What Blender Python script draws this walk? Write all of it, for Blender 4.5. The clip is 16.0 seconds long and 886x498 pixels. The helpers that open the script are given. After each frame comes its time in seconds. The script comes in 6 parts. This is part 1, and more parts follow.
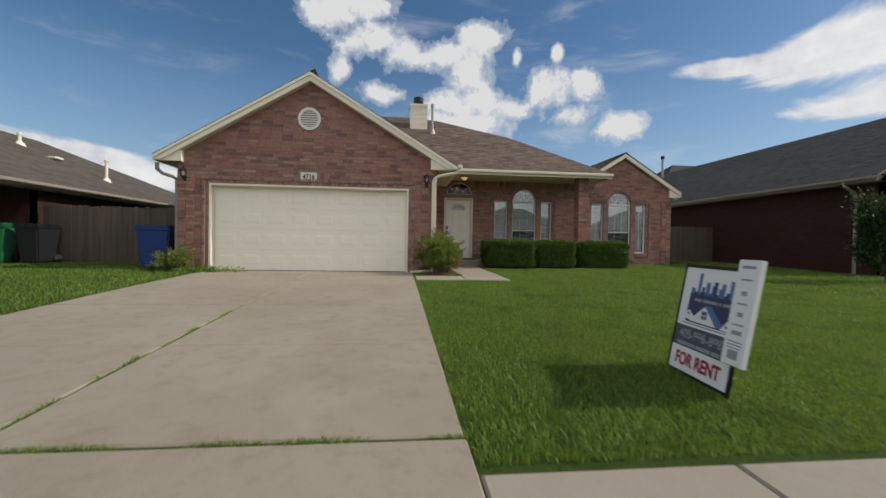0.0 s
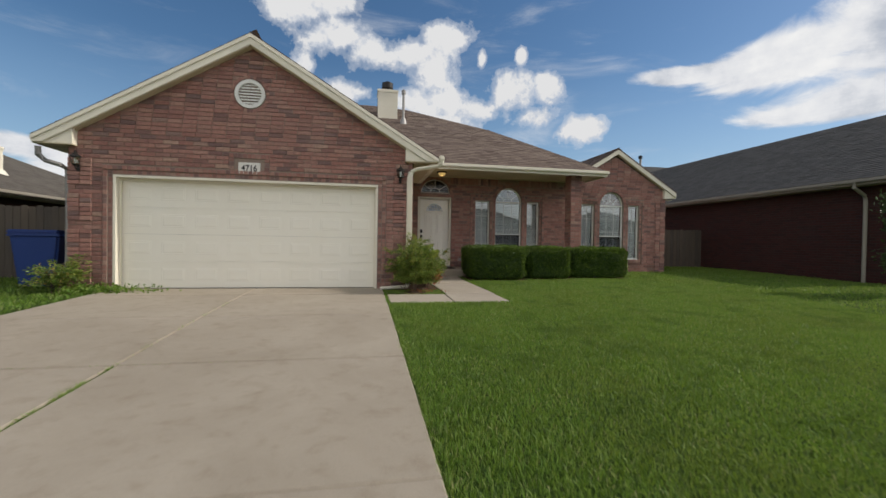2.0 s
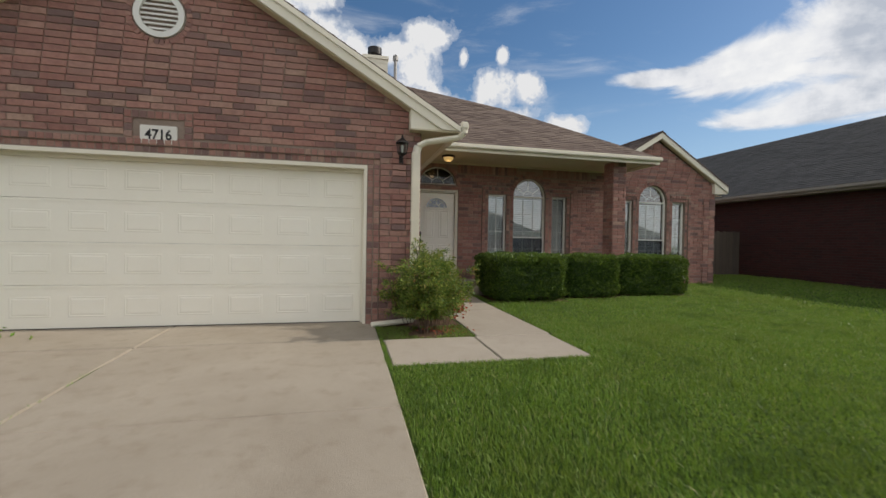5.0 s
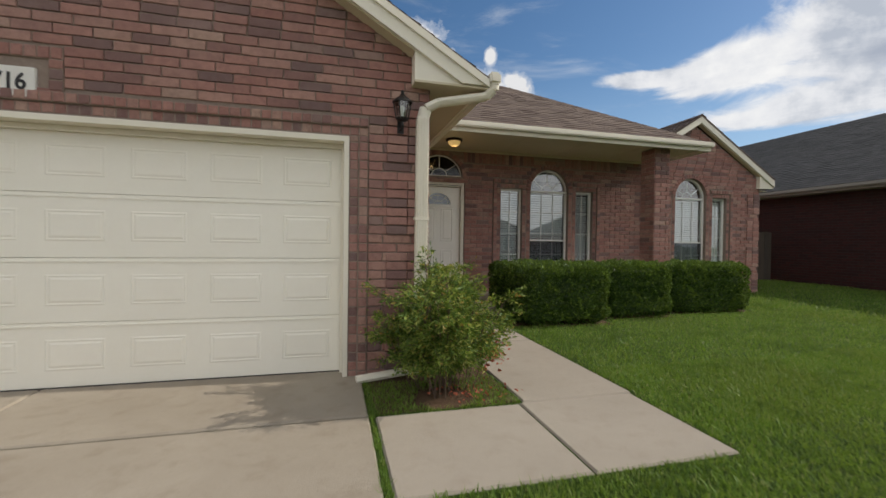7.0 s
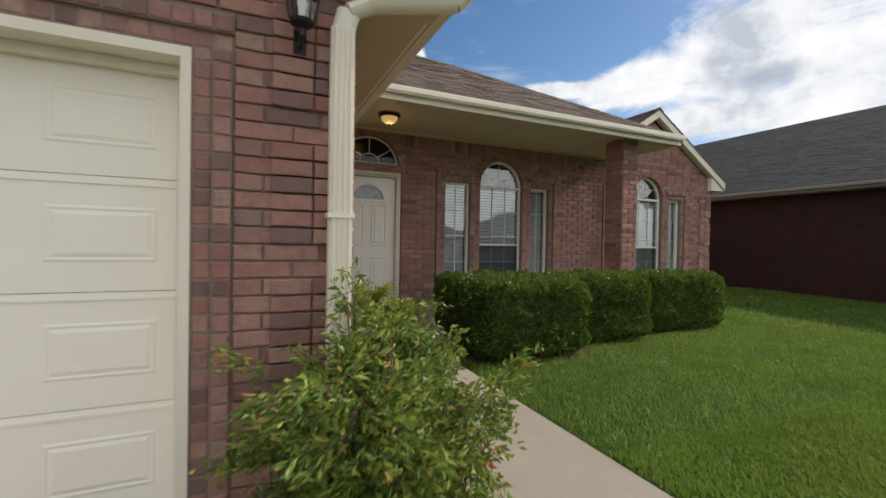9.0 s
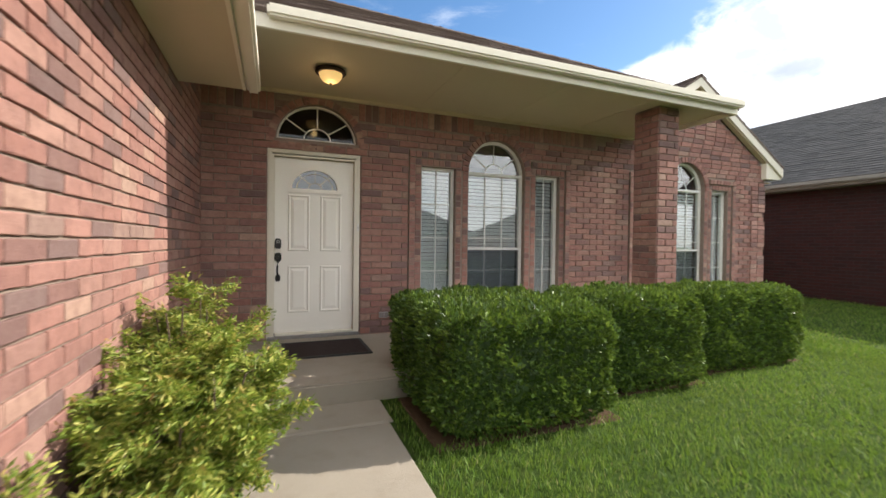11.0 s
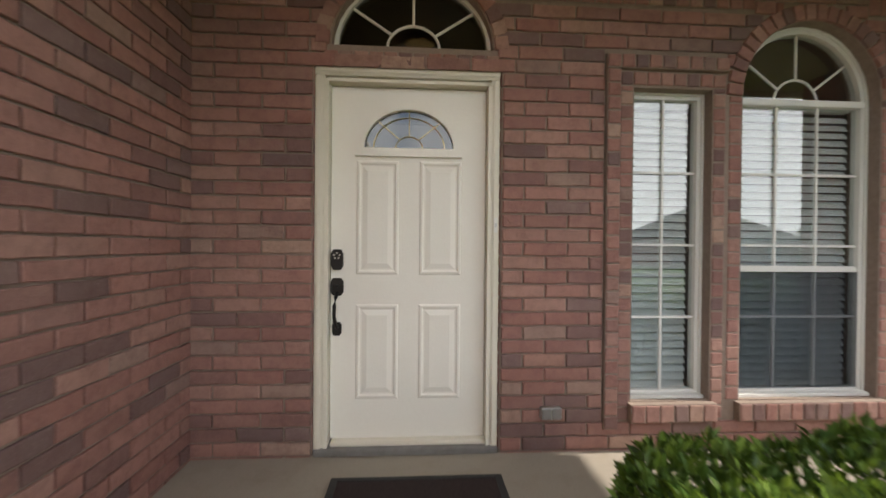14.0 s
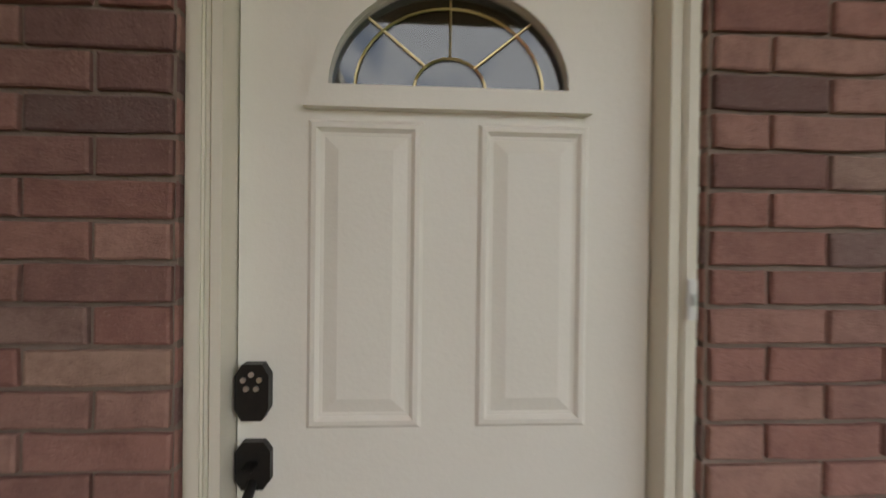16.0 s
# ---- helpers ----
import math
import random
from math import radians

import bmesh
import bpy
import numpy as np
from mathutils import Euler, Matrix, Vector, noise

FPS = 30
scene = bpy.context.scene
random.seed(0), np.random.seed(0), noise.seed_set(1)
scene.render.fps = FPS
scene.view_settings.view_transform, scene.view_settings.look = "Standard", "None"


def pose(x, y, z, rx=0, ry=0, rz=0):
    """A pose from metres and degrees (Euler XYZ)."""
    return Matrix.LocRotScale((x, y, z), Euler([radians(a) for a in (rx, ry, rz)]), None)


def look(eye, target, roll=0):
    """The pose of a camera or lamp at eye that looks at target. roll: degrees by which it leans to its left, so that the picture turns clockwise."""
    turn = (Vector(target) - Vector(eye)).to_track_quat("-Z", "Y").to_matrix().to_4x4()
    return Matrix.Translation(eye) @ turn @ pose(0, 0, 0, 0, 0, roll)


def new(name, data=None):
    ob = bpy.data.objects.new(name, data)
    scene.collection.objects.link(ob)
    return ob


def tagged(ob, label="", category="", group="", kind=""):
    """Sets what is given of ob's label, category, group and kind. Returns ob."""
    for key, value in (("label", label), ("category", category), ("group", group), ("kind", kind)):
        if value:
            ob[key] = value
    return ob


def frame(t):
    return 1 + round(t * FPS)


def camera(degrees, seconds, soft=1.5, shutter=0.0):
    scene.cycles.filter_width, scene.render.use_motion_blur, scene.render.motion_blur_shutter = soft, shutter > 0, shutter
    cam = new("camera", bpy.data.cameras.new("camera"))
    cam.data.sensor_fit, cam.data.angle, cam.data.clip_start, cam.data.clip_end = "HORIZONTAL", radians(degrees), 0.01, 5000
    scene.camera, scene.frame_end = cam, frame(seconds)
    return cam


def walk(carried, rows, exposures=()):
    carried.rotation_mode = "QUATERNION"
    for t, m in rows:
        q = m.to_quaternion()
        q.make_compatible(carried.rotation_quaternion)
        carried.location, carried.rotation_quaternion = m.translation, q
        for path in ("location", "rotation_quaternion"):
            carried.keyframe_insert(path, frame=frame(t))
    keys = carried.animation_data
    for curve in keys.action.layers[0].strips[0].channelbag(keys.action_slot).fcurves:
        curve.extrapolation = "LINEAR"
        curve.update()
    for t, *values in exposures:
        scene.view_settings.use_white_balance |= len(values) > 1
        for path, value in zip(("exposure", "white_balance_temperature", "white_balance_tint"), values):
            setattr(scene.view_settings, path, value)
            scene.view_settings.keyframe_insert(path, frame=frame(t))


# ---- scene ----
cam = camera(92.5, 16.0, shutter=0.5)
METRES, EYE, TILT, LEAN, TURN = 14.8, 1.10, 0.0, 0.0, -6.1
ROWS = [
    (0.0, 0.0, 0.0, 0.0, 0.01, -0.82, -0.97),
    (0.5, -0.0098, 0.0327, 0.0029, 0.15, -0.83, -0.88),
    (1.0, -0.0106, 0.0663, 0.0046, -1.57, -0.85, -0.78),
    (1.5, -0.0103, 0.1005, 0.0099, -3.18, -0.79, -0.76),
    (2.0, -0.0162, 0.1332, 0.0124, -4.57, -0.78, -0.91),
    (2.5, -0.0177, 0.1688, 0.0131, -5.46, -0.78, -0.9),
    (3.0, -0.0246, 0.202, 0.0149, -5.65, -0.84, -0.91),
    (3.5, -0.0264, 0.2342, 0.0165, -6.24, -0.84, -1.0),
    (4.0, -0.0293, 0.2673, 0.0198, -6.61, -0.86, -1.06),
    (4.5, -0.0353, 0.2986, 0.0217, -6.97, -0.89, -1.1),
    (5.0, -0.0381, 0.3335, 0.0231, -7.06, -0.91, -0.98),
    (7.5, -0.0436, 0.4924, 0.0313, -9.3, -0.85, -0.81),
    (8.0, -0.045, 0.5226, 0.0336, -10.58, -0.86, -0.9),
    (8.5, -0.0373, 0.5482, 0.0328, -14.09, -0.77, -0.84),
    (9.0, -0.0277, 0.5739, 0.0343, -18.18, -0.74, -1.0),
    (11.5, 0.0524, 0.6981, 0.0392, -13.39, -0.79, -0.49),
    (12.0, 0.0566, 0.7304, 0.0407, -4.97, -0.75, -0.4),
    (12.5, 0.0615, 0.7639, 0.0424, -1.92, -0.68, -0.49),
    (13.0, 0.0574, 0.795, 0.0418, 1.98, -0.58, -0.6),
    (13.5, 0.0565, 0.8258, 0.0408, 2.27, -0.43, -0.39),
    (14.0, 0.0559, 0.8579, 0.0422, 2.4, -0.45, -0.52),
    (14.5, 0.0465, 0.886, 0.0429, 2.0, -0.44, -0.65),
    (15.0, 0.0445, 0.9144, 0.0432, 2.75, -0.2, -0.46),
    (15.5, 0.0448, 0.9419, 0.0536, 3.42, -0.58, -0.62),
    (16.0, 0.0378, 0.961, 0.0572, 2.89, -0.46, -0.67),
]
KELVIN = 6720
EXPOSE = [(t, s, KELVIN, 10) for t, s in ((0.0, -0.12), (3.5, 0.03), (7.5, 0.03), (9.0, 0.22), (11.5, 1.18), (12.5, 1.31), (14.0, 1.24), (15.0, 1.12), (16.0, 0.95))]
walk(cam, [(t, pose(0, 0, EYE, TILT, LEAN, TURN) @ pose(METRES * x, METRES * y, METRES * z, 90 + pitch, roll, yaw)) for t, x, y, z, yaw, pitch, roll in ROWS], EXPOSE)

# ---- world and sun ----
SUN_DIR = Vector((1.0, -0.066, 0.71)).normalized()
world = bpy.data.worlds.new("sky")
scene.world = world
world.use_nodes = True


def link_in(nt, value, socket):
    if isinstance(value, (int, float)):
        socket.default_value = value
    elif isinstance(value, tuple):
        socket.default_value = value
    else:
        nt.links.new(value, socket)


def math_node(nt, op, a, b=0.0, c=0.0, clamp=False):
    n = nt.nodes.new("ShaderNodeMath")
    n.operation, n.use_clamp = op, clamp
    for v, s in zip((a, b, c), n.inputs):
        link_in(nt, v, s)
    return n.outputs[0]


def noise_node(nt, vec, scale, detail=4.0, rough=0.55, distort=0.0):
    n = nt.nodes.new("ShaderNodeTexNoise")
    link_in(nt, vec, n.inputs["Vector"])
    n.inputs["Scale"].default_value, n.inputs["Detail"].default_value = scale, detail
    n.inputs["Roughness"].default_value, n.inputs["Distortion"].default_value = rough, distort
    return n.outputs["Fac"]


def mix_color(nt, fac, a, b, mode="MIX"):
    n = nt.nodes.new("ShaderNodeMix")
    n.data_type, n.blend_type = "RGBA", mode
    link_in(nt, fac, n.inputs[0])
    for v, s in ((a, n.inputs[6]), (b, n.inputs[7])):
        link_in(nt, (*v, 1.0) if isinstance(v, tuple) and len(v) == 3 else v, s)
    return n.outputs[2]


def ramp(nt, fac, stops, smooth=False):
    n = nt.nodes.new("ShaderNodeValToRGB")
    link_in(nt, fac, n.inputs[0])
    el = n.color_ramp.elements
    if smooth:
        n.color_ramp.interpolation = "EASE"
    el[0].position, el[0].color = stops[0][0], (*stops[0][1], 1)
    el[1].position, el[1].color = stops[-1][0], (*stops[-1][1], 1)
    for p, c in stops[1:-1]:
        e = el.new(p)
        e.color = (*c, 1)
    return n.outputs[0]


def grey(v):
    return (v, v, v)


def build_sky():
    nt = world.node_tree
    nt.nodes.clear()
    out = nt.nodes.new("ShaderNodeOutputWorld")
    bg = nt.nodes.new("ShaderNodeBackground")
    sky = nt.nodes.new("ShaderNodeTexSky")
    sky.sky_type, sky.sun_disc = "NISHITA", False
    sky.sun_elevation = math.asin(SUN_DIR.z)
    sky.sun_rotation = math.atan2(SUN_DIR.x, SUN_DIR.y)
    sky.air_density, sky.dust_density, sky.ozone_density = 1.0, 0.6, 2.0
    co = nt.nodes.new("ShaderNodeTexCoord").outputs["Generated"]
    sep = nt.nodes.new("ShaderNodeSeparateXYZ")
    nt.links.new(co, sep.inputs[0])
    # azimuth (degrees, clockwise from +y) and elevation (degrees)
    az = math_node(nt, "MULTIPLY", math_node(nt, "ARCTAN2", sep.outputs[0], sep.outputs[1]), 57.2958)
    elv = math_node(nt, "MULTIPLY", math_node(nt, "ARCSINE", sep.outputs[2]), 57.2958)
    n1 = noise_node(nt, co, 9.0, 9.0, 0.58)
    n2 = noise_node(nt, co, 24.0, 6.0, 0.6)
    n3 = noise_node(nt, co, 2.4, 6.0, 0.6, 0.4)
    wob = math_node(nt, "ADD", math_node(nt, "MULTIPLY", math_node(nt, "SUBTRACT", n1, 0.5), 3.0),
                    math_node(nt, "ADD", math_node(nt, "MULTIPLY", math_node(nt, "SUBTRACT", n2, 0.5), 2.0),
                              math_node(nt, "MULTIPLY", math_node(nt, "SUBTRACT", noise_node(nt, co, 60.0, 5.0, 0.65), 0.5), 1.1)))
    # heaps of cumulus: azimuth, elevation, half width, half height
    total = None
    for a, e, w, h in CLOUDS:
        u = math_node(nt, "DIVIDE", math_node(nt, "SUBTRACT", az, a), w * 1.15)
        v = math_node(nt, "DIVIDE", math_node(nt, "SUBTRACT", elv, e), h * 1.15)
        r = math_node(nt, "SQRT", math_node(nt, "ADD", math_node(nt, "MULTIPLY", u, u), math_node(nt, "MULTIPLY", v, v)))
        m = math_node(nt, "SUBTRACT", 1.0, r)
        total = m if total is None else math_node(nt, "SMOOTH_MAX", total, m, 0.25)
    puff = math_node(nt, "ADD", math_node(nt, "MULTIPLY", math_node(nt, "ADD", total, 0.10), 1.7), wob)
    cum = ramp(nt, puff, [(0.05, grey(0.0)), (0.40, grey(0.35)), (1.0, grey(1.0))], True)
    # soft sheets of higher cloud: azimuth, elevation, half width, half height, slope
    soft = None
    for a, e, w, h, k in VEILS:
        u = math_node(nt, "SUBTRACT", az, a)
        v = math_node(nt, "DIVIDE", math_node(nt, "SUBTRACT", math_node(nt, "SUBTRACT", elv, e), math_node(nt, "MULTIPLY", u, k)), h)
        u = math_node(nt, "DIVIDE", u, w)
        m = math_node(nt, "SUBTRACT", 1.0, math_node(nt, "SQRT", math_node(nt, "ADD", math_node(nt, "MULTIPLY", u, u), math_node(nt, "MULTIPLY", v, v))))
        soft = m if soft is None else math_node(nt, "SMOOTH_MAX", soft, m, 0.3)
    warp = nt.nodes.new("ShaderNodeMapping")
    nt.links.new(co, warp.inputs[0])
    warp.inputs["Rotation"].default_value = (0.15, 0.1, 0.5)
    warp.inputs["Scale"].default_value = (1.0, 1.6, 4.5)
    n4 = noise_node(nt, warp.outputs[0], 3.2, 9.0, 0.62, 0.5)
    veil = math_node(nt, "ADD", math_node(nt, "MULTIPLY", soft, 1.9), math_node(nt, "MULTIPLY", math_node(nt, "SUBTRACT", n4, 0.5), 3.0))
    streak = ramp(nt, veil, [(0.05, grey(0.0)), (0.85, grey(0.96))], True)
    wisp = ramp(nt, n4, [(0.50, grey(0.0)), (0.85, grey(0.4))], True)
    # Unseen cloud behind the viewpoint, made extra bright to fill the shaded house front.
    far = ramp(nt, n3, [(0.36, grey(0.0)), (0.52, grey(0.95))], True)
    back = ramp(nt, math_node(nt, "MULTIPLY", math_node(nt, "ABSOLUTE", az), 0.01), [(0.72, grey(0.0)), (1.0, grey(1.0))])
    cover = math_node(nt, "MAXIMUM", cum, math_node(nt, "MAXIMUM", streak, wisp))
    behind = math_node(nt, "MULTIPLY", far, back)
    haze = ramp(nt, math_node(nt, "MULTIPLY", elv, 0.01), [(0.0, grey(0.45)), (0.22, grey(0.0))])
    shade = ramp(nt, math_node(nt, "ADD", puff, math_node(nt, "MULTIPLY", math_node(nt, "SUBTRACT", n2, 0.55), 2.6)),
                 [(0.0, (4.2, 4.8, 5.8)), (0.6, (4.9, 5.3, 6.0)), (1.0, (6.3, 6.45, 6.7))])
    thin = ramp(nt, math_node(nt, "ADD", math_node(nt, "MULTIPLY", n1, 0.65), math_node(nt, "MULTIPLY", n4, 0.35)), [(0.38, (3.9, 4.3, 5.0)), (0.50, (6.4, 6.6, 7.0)), (0.62, (7.6, 7.7, 7.8))])
    # one dark grey cloud before the bright bank
    u = math_node(nt, "DIVIDE", math_node(nt, "SUBTRACT", az, 61.0), 5.0)
    v = math_node(nt, "DIVIDE", math_node(nt, "SUBTRACT", elv, 18.0), 1.9)
    spot = math_node(nt, "SUBTRACT", 1.0, math_node(nt, "SQRT", math_node(nt, "ADD", math_node(nt, "MULTIPLY", u, u), math_node(nt, "MULTIPLY", v, v))))
    dark = ramp(nt, math_node(nt, "ADD", spot, math_node(nt, "MULTIPLY", wob, 0.35)), [(0.05, grey(0.0)), (0.8, grey(0.85))], True)
    shade = mix_color(nt, dark, mix_color(nt, cum, thin, shade), (3.0, 3.4, 4.2))
    sat = nt.nodes.new("ShaderNodeHueSaturation")
    sat.inputs["Saturation"].default_value = 1.22
    nt.links.new(sky.outputs[0], sat.inputs["Color"])
    sat.inputs["Value"].default_value = 0.86
    base = mix_color(nt, haze, sat.outputs[0], (3.3, 4.8, 6.7))
    nt.links.new(mix_color(nt, behind, mix_color(nt, cover, base, shade), (8.7, 8.8, 9.0)), bg.inputs["Color"])
    bg.inputs["Strength"].default_value = SKY_STRENGTH
    nt.links.new(bg.outputs[0], out.inputs[0])


SKY_STRENGTH = 0.12
CLOUDS = [(-9, 27.5, 4.5, 2.2), (-5.2, 28.6, 3.5, 1.8), (-4, 25, 4.5, 2.2), (0.8, 23.8, 4, 2.2), (6, 23.6, 4, 2.0), (10.6, 25.2, 3.2, 2.3), (9.2, 21.7, 3.4, 3), (11, 18, 3.2, 2.2),
          (7, 18.5, 3.6, 1.6), (14.2, 17.6, 3.4, 1.4), (10, 15.6, 4.5, 1.9), (5, 15.8, 3, 1.5), (19.6, 19.4, 3.2, 2.6), (24.2, 19.6, 2.4, 2.0), (23.2, 16.3, 2.8, 1.4), (28, 14.5, 3.3, 1.8),
          (-8, 21.2, 1.5, 1.7), (-3.4, 19, 3.4, 1.4), (15.5, 23.2, 0.6, 1.2), (20.6, 23.3, 0.7, 0.9)]
VEILS = [(41, 19.3, 9, 1.2, -0.04), (49, 19.2, 9, 3.4, 0.05), (60, 20.5, 12, 7.0, 0.0), (60, 14.5, 15, 3.0, 0.0), (70, 17, 12, 8, 0.0), (86, 16, 14, 11, 0.0), (53, 13.5, 10, 1.6, 0.0), (-34, 8.6, 9, 1.5, -0.12), (-29, 7, 7, 1.5, -0.1)]
build_sky()

sun = new("sun", bpy.data.lights.new("sun", "SUN"))
sun.data.energy, sun.data.angle, sun.data.color = 3.6, radians(0.6), (1.0, 0.95, 0.87)
sun.matrix_world = look(SUN_DIR * 60, (0, 0, 0))

# ---- materials ----
def material(name, base, rough=0.7, metal=0.0, bump=None, spec=0.5):
    """A principled material; base(nt, co) gives the colour socket, bump(nt, co) a height socket and its depth in metres."""
    m = bpy.data.materials.new(name)
    m.use_nodes = True
    nt = m.node_tree
    bs = nt.nodes["Principled BSDF"]
    co = nt.nodes.new("ShaderNodeNewGeometry").outputs["Position"]
    col = base(nt, co) if callable(base) else (*base, 1.0)
    link_in(nt, col, bs.inputs["Base Color"])
    r = rough(nt, co) if callable(rough) else rough
    link_in(nt, r, bs.inputs["Roughness"])
    bs.inputs["Metallic"].default_value = metal
    bs.inputs["Specular IOR Level"].default_value = spec
    if bump:
        h, depth = bump(nt, co)
        b = nt.nodes.new("ShaderNodeBump")
        b.inputs["Distance"].default_value = depth
        b.inputs["Strength"].default_value = 1.0
        nt.links.new(h, b.inputs["Height"])
        nt.links.new(b.outputs[0], bs.inputs["Normal"])
    return m


def any_random(nt):
    a = nt.nodes.new("ShaderNodeNewGeometry").outputs["Random Per Island"]
    b = nt.nodes.new("ShaderNodeObjectInfo").outputs["Random"]
    return math_node(nt, "FRACT", math_node(nt, "ADD", a, b))


def paint(name, c, rough=0.5, dirt=0.12, spec=0.4):
    def base(nt, co):
        a = noise_node(nt, co, 1.7, 5.0, 0.6)
        b = noise_node(nt, co, 38.0, 3.0)
        f = math_node(nt, "MULTIPLY", math_node(nt, "SUBTRACT", math_node(nt, "ADD", math_node(nt, "MULTIPLY", a, 0.75), math_node(nt, "MULTIPLY", b, 0.25)), 0.42, clamp=True), dirt * 6)
        return mix_color(nt, f, c, tuple(v * k for v, k in zip(c, (0.80, 0.77, 0.70))))
    return material(name, base, rough, bump=lambda nt, co: (noise_node(nt, co, 90.0, 3.0), 0.0006), spec=spec)


def brick_mat(name, stops, tone=1.0):
    def base(nt, co):
        r = any_random(nt)
        c = ramp(nt, r, stops)
        a = noise_node(nt, co, 17.0, 6.0, 0.7)
        b = noise_node(nt, co, 150.0, 3.0, 0.6)
        d = noise_node(nt, co, 0.9, 4.0, 0.6)
        c = mix_color(nt, math_node(nt, "MULTIPLY", math_node(nt, "SUBTRACT", a, 0.42, clamp=True), 1.7, clamp=True), c, tuple(v * tone for v in (0.13, 0.062, 0.055)))
        c = mix_color(nt, math_node(nt, "MULTIPLY", math_node(nt, "SUBTRACT", b, 0.57, clamp=True), 2.2, clamp=True), c, tuple(v * tone for v in (0.42, 0.29, 0.25)))
        return mix_color(nt, math_node(nt, "MULTIPLY", math_node(nt, "SUBTRACT", d, 0.5, clamp=True), 1.3, clamp=True), c, tuple(v * tone for v in (0.34, 0.215, 0.185)))
    return material(name, base, 0.86, spec=0.3,
                    bump=lambda nt, co: (math_node(nt, "ADD", noise_node(nt, co, 55.0, 5.0, 0.65), math_node(nt, "MULTIPLY", noise_node(nt, co, 260.0, 2.0), 0.4)), 0.005))


M_BRICK = brick_mat("red_brick", [(0.0, (0.305, 0.147, 0.119)), (0.20, (0.375, 0.195, 0.158)), (0.38, (0.275, 0.136, 0.113)), (0.55, (0.400, 0.230, 0.184)),
                                  (0.72, (0.245, 0.130, 0.111)), (0.84, (0.165, 0.106, 0.098)), (0.90, (0.215, 0.142, 0.128)), (0.95, (0.420, 0.275, 0.212)), (1.0, (0.330, 0.166, 0.134))])
# Reds held near black: shade on the neighbours' walls is put into the colour.
M_BRICK_SHADED = brick_mat("shaded_brick", [(0.0, (0.044, 0.013, 0.011)), (0.5, (0.058, 0.017, 0.014)), (0.8, (0.035, 0.013, 0.012)), (1.0, (0.050, 0.019, 0.016))], 0.16)
M_MORTAR = material("mortar", lambda nt, co: mix_color(nt, noise_node(nt, co, 30.0, 5.0, 0.65), (0.190, 0.138, 0.112), (0.330, 0.262, 0.215)), 0.95,
                    bump=lambda nt, co: (noise_node(nt, co, 160.0, 3.0), 0.003), spec=0.2)
# Mortar for the same walls, darkened to carry their shade.
M_MORTAR_SHADED = material("shaded_mortar", lambda nt, co: mix_color(nt, noise_node(nt, co, 30.0, 5.0, 0.65), (0.035, 0.026, 0.023), (0.06, 0.048, 0.042)), 0.95, spec=0.2)
M_TRIM = paint("cream_trim_paint", (0.76, 0.715, 0.60), 0.5, 0.14)
# Grey-brown trim for the neighbours, far darker than the cream.
M_TRIM_DULL = paint("grey_brown_trim_paint", (0.27, 0.245, 0.205), 0.6, 0.2)
M_DOOR = paint("cream_door_paint", (0.84, 0.805, 0.725), 0.38, 0.08)
M_GARAGE = paint("ivory_garage_paint", (0.86, 0.825, 0.72), 0.42, 0.10)
M_SOFFIT = paint("soffit_paint", (0.56, 0.49, 0.345), 0.65, 0.10)
M_WHITE = paint("white_vinyl", (0.73, 0.72, 0.68), 0.4, 0.08)
M_BLIND = paint("blind_slat", (0.84, 0.84, 0.83), 0.5, 0.03)
M_BLACK = material("black_metal", lambda nt, co: mix_color(nt, noise_node(nt, co, 60.0), (0.012, 0.012, 0.013), (0.03, 0.027, 0.025)), 0.42, 0.5)
M_BRONZE = material("bronze_fitting", lambda nt, co: mix_color(nt, noise_node(nt, co, 45.0), (0.028, 0.02, 0.014), (0.06, 0.042, 0.028)), 0.45, 0.7)
M_BRASS = material("brass_came", (0.62, 0.50, 0.26), 0.28, 1.0)
# Room surfaces behind the glass: indoor dimness is put into this dark grey.
M_DARKROOM = material("unlit_room_grey", lambda nt, co: mix_color(nt, noise_node(nt, co, 2.0), (0.10, 0.10, 0.10), (0.14, 0.135, 0.13)), 0.9)
M_RUBBER = material("black_rubber", lambda nt, co: mix_color(nt, noise_node(nt, co, 60.0), (0.012, 0.012, 0.012), (0.03, 0.03, 0.03)), 0.8)
M_MAT = material("doormat_fibre", lambda nt, co: mix_color(nt, noise_node(nt, co, 130.0, 3.0), (0.014, 0.010, 0.010), (0.075, 0.055, 0.052)), 0.95,
                 bump=lambda nt, co: (noise_node(nt, co, 330.0, 2.0), 0.006), spec=0.15)


def concrete_mat(name, c0, c1, stain):
    def base(nt, co):
        a = noise_node(nt, co, 0.75, 6.0, 0.62, 0.5)
        b = noise_node(nt, co, 6.0, 5.0, 0.6)
        d = noise_node(nt, co, 170.0, 3.0, 0.7)
        c = mix_color(nt, a, c0, c1)
        c = mix_color(nt, math_node(nt, "MULTIPLY", math_node(nt, "SUBTRACT", b, 0.52, clamp=True), 2.0, clamp=True), c, stain)
        return mix_color(nt, math_node(nt, "MULTIPLY", math_node(nt, "SUBTRACT", d, 0.5, clamp=True), 1.6, clamp=True), c, tuple(v * 0.66 for v in c0))
    return material(name, base, 0.88, spec=0.25,
                    bump=lambda nt, co: (math_node(nt, "ADD", noise_node(nt, co, 120.0, 4.0, 0.7), noise_node(nt, co, 3.0, 3.0)), 0.004))


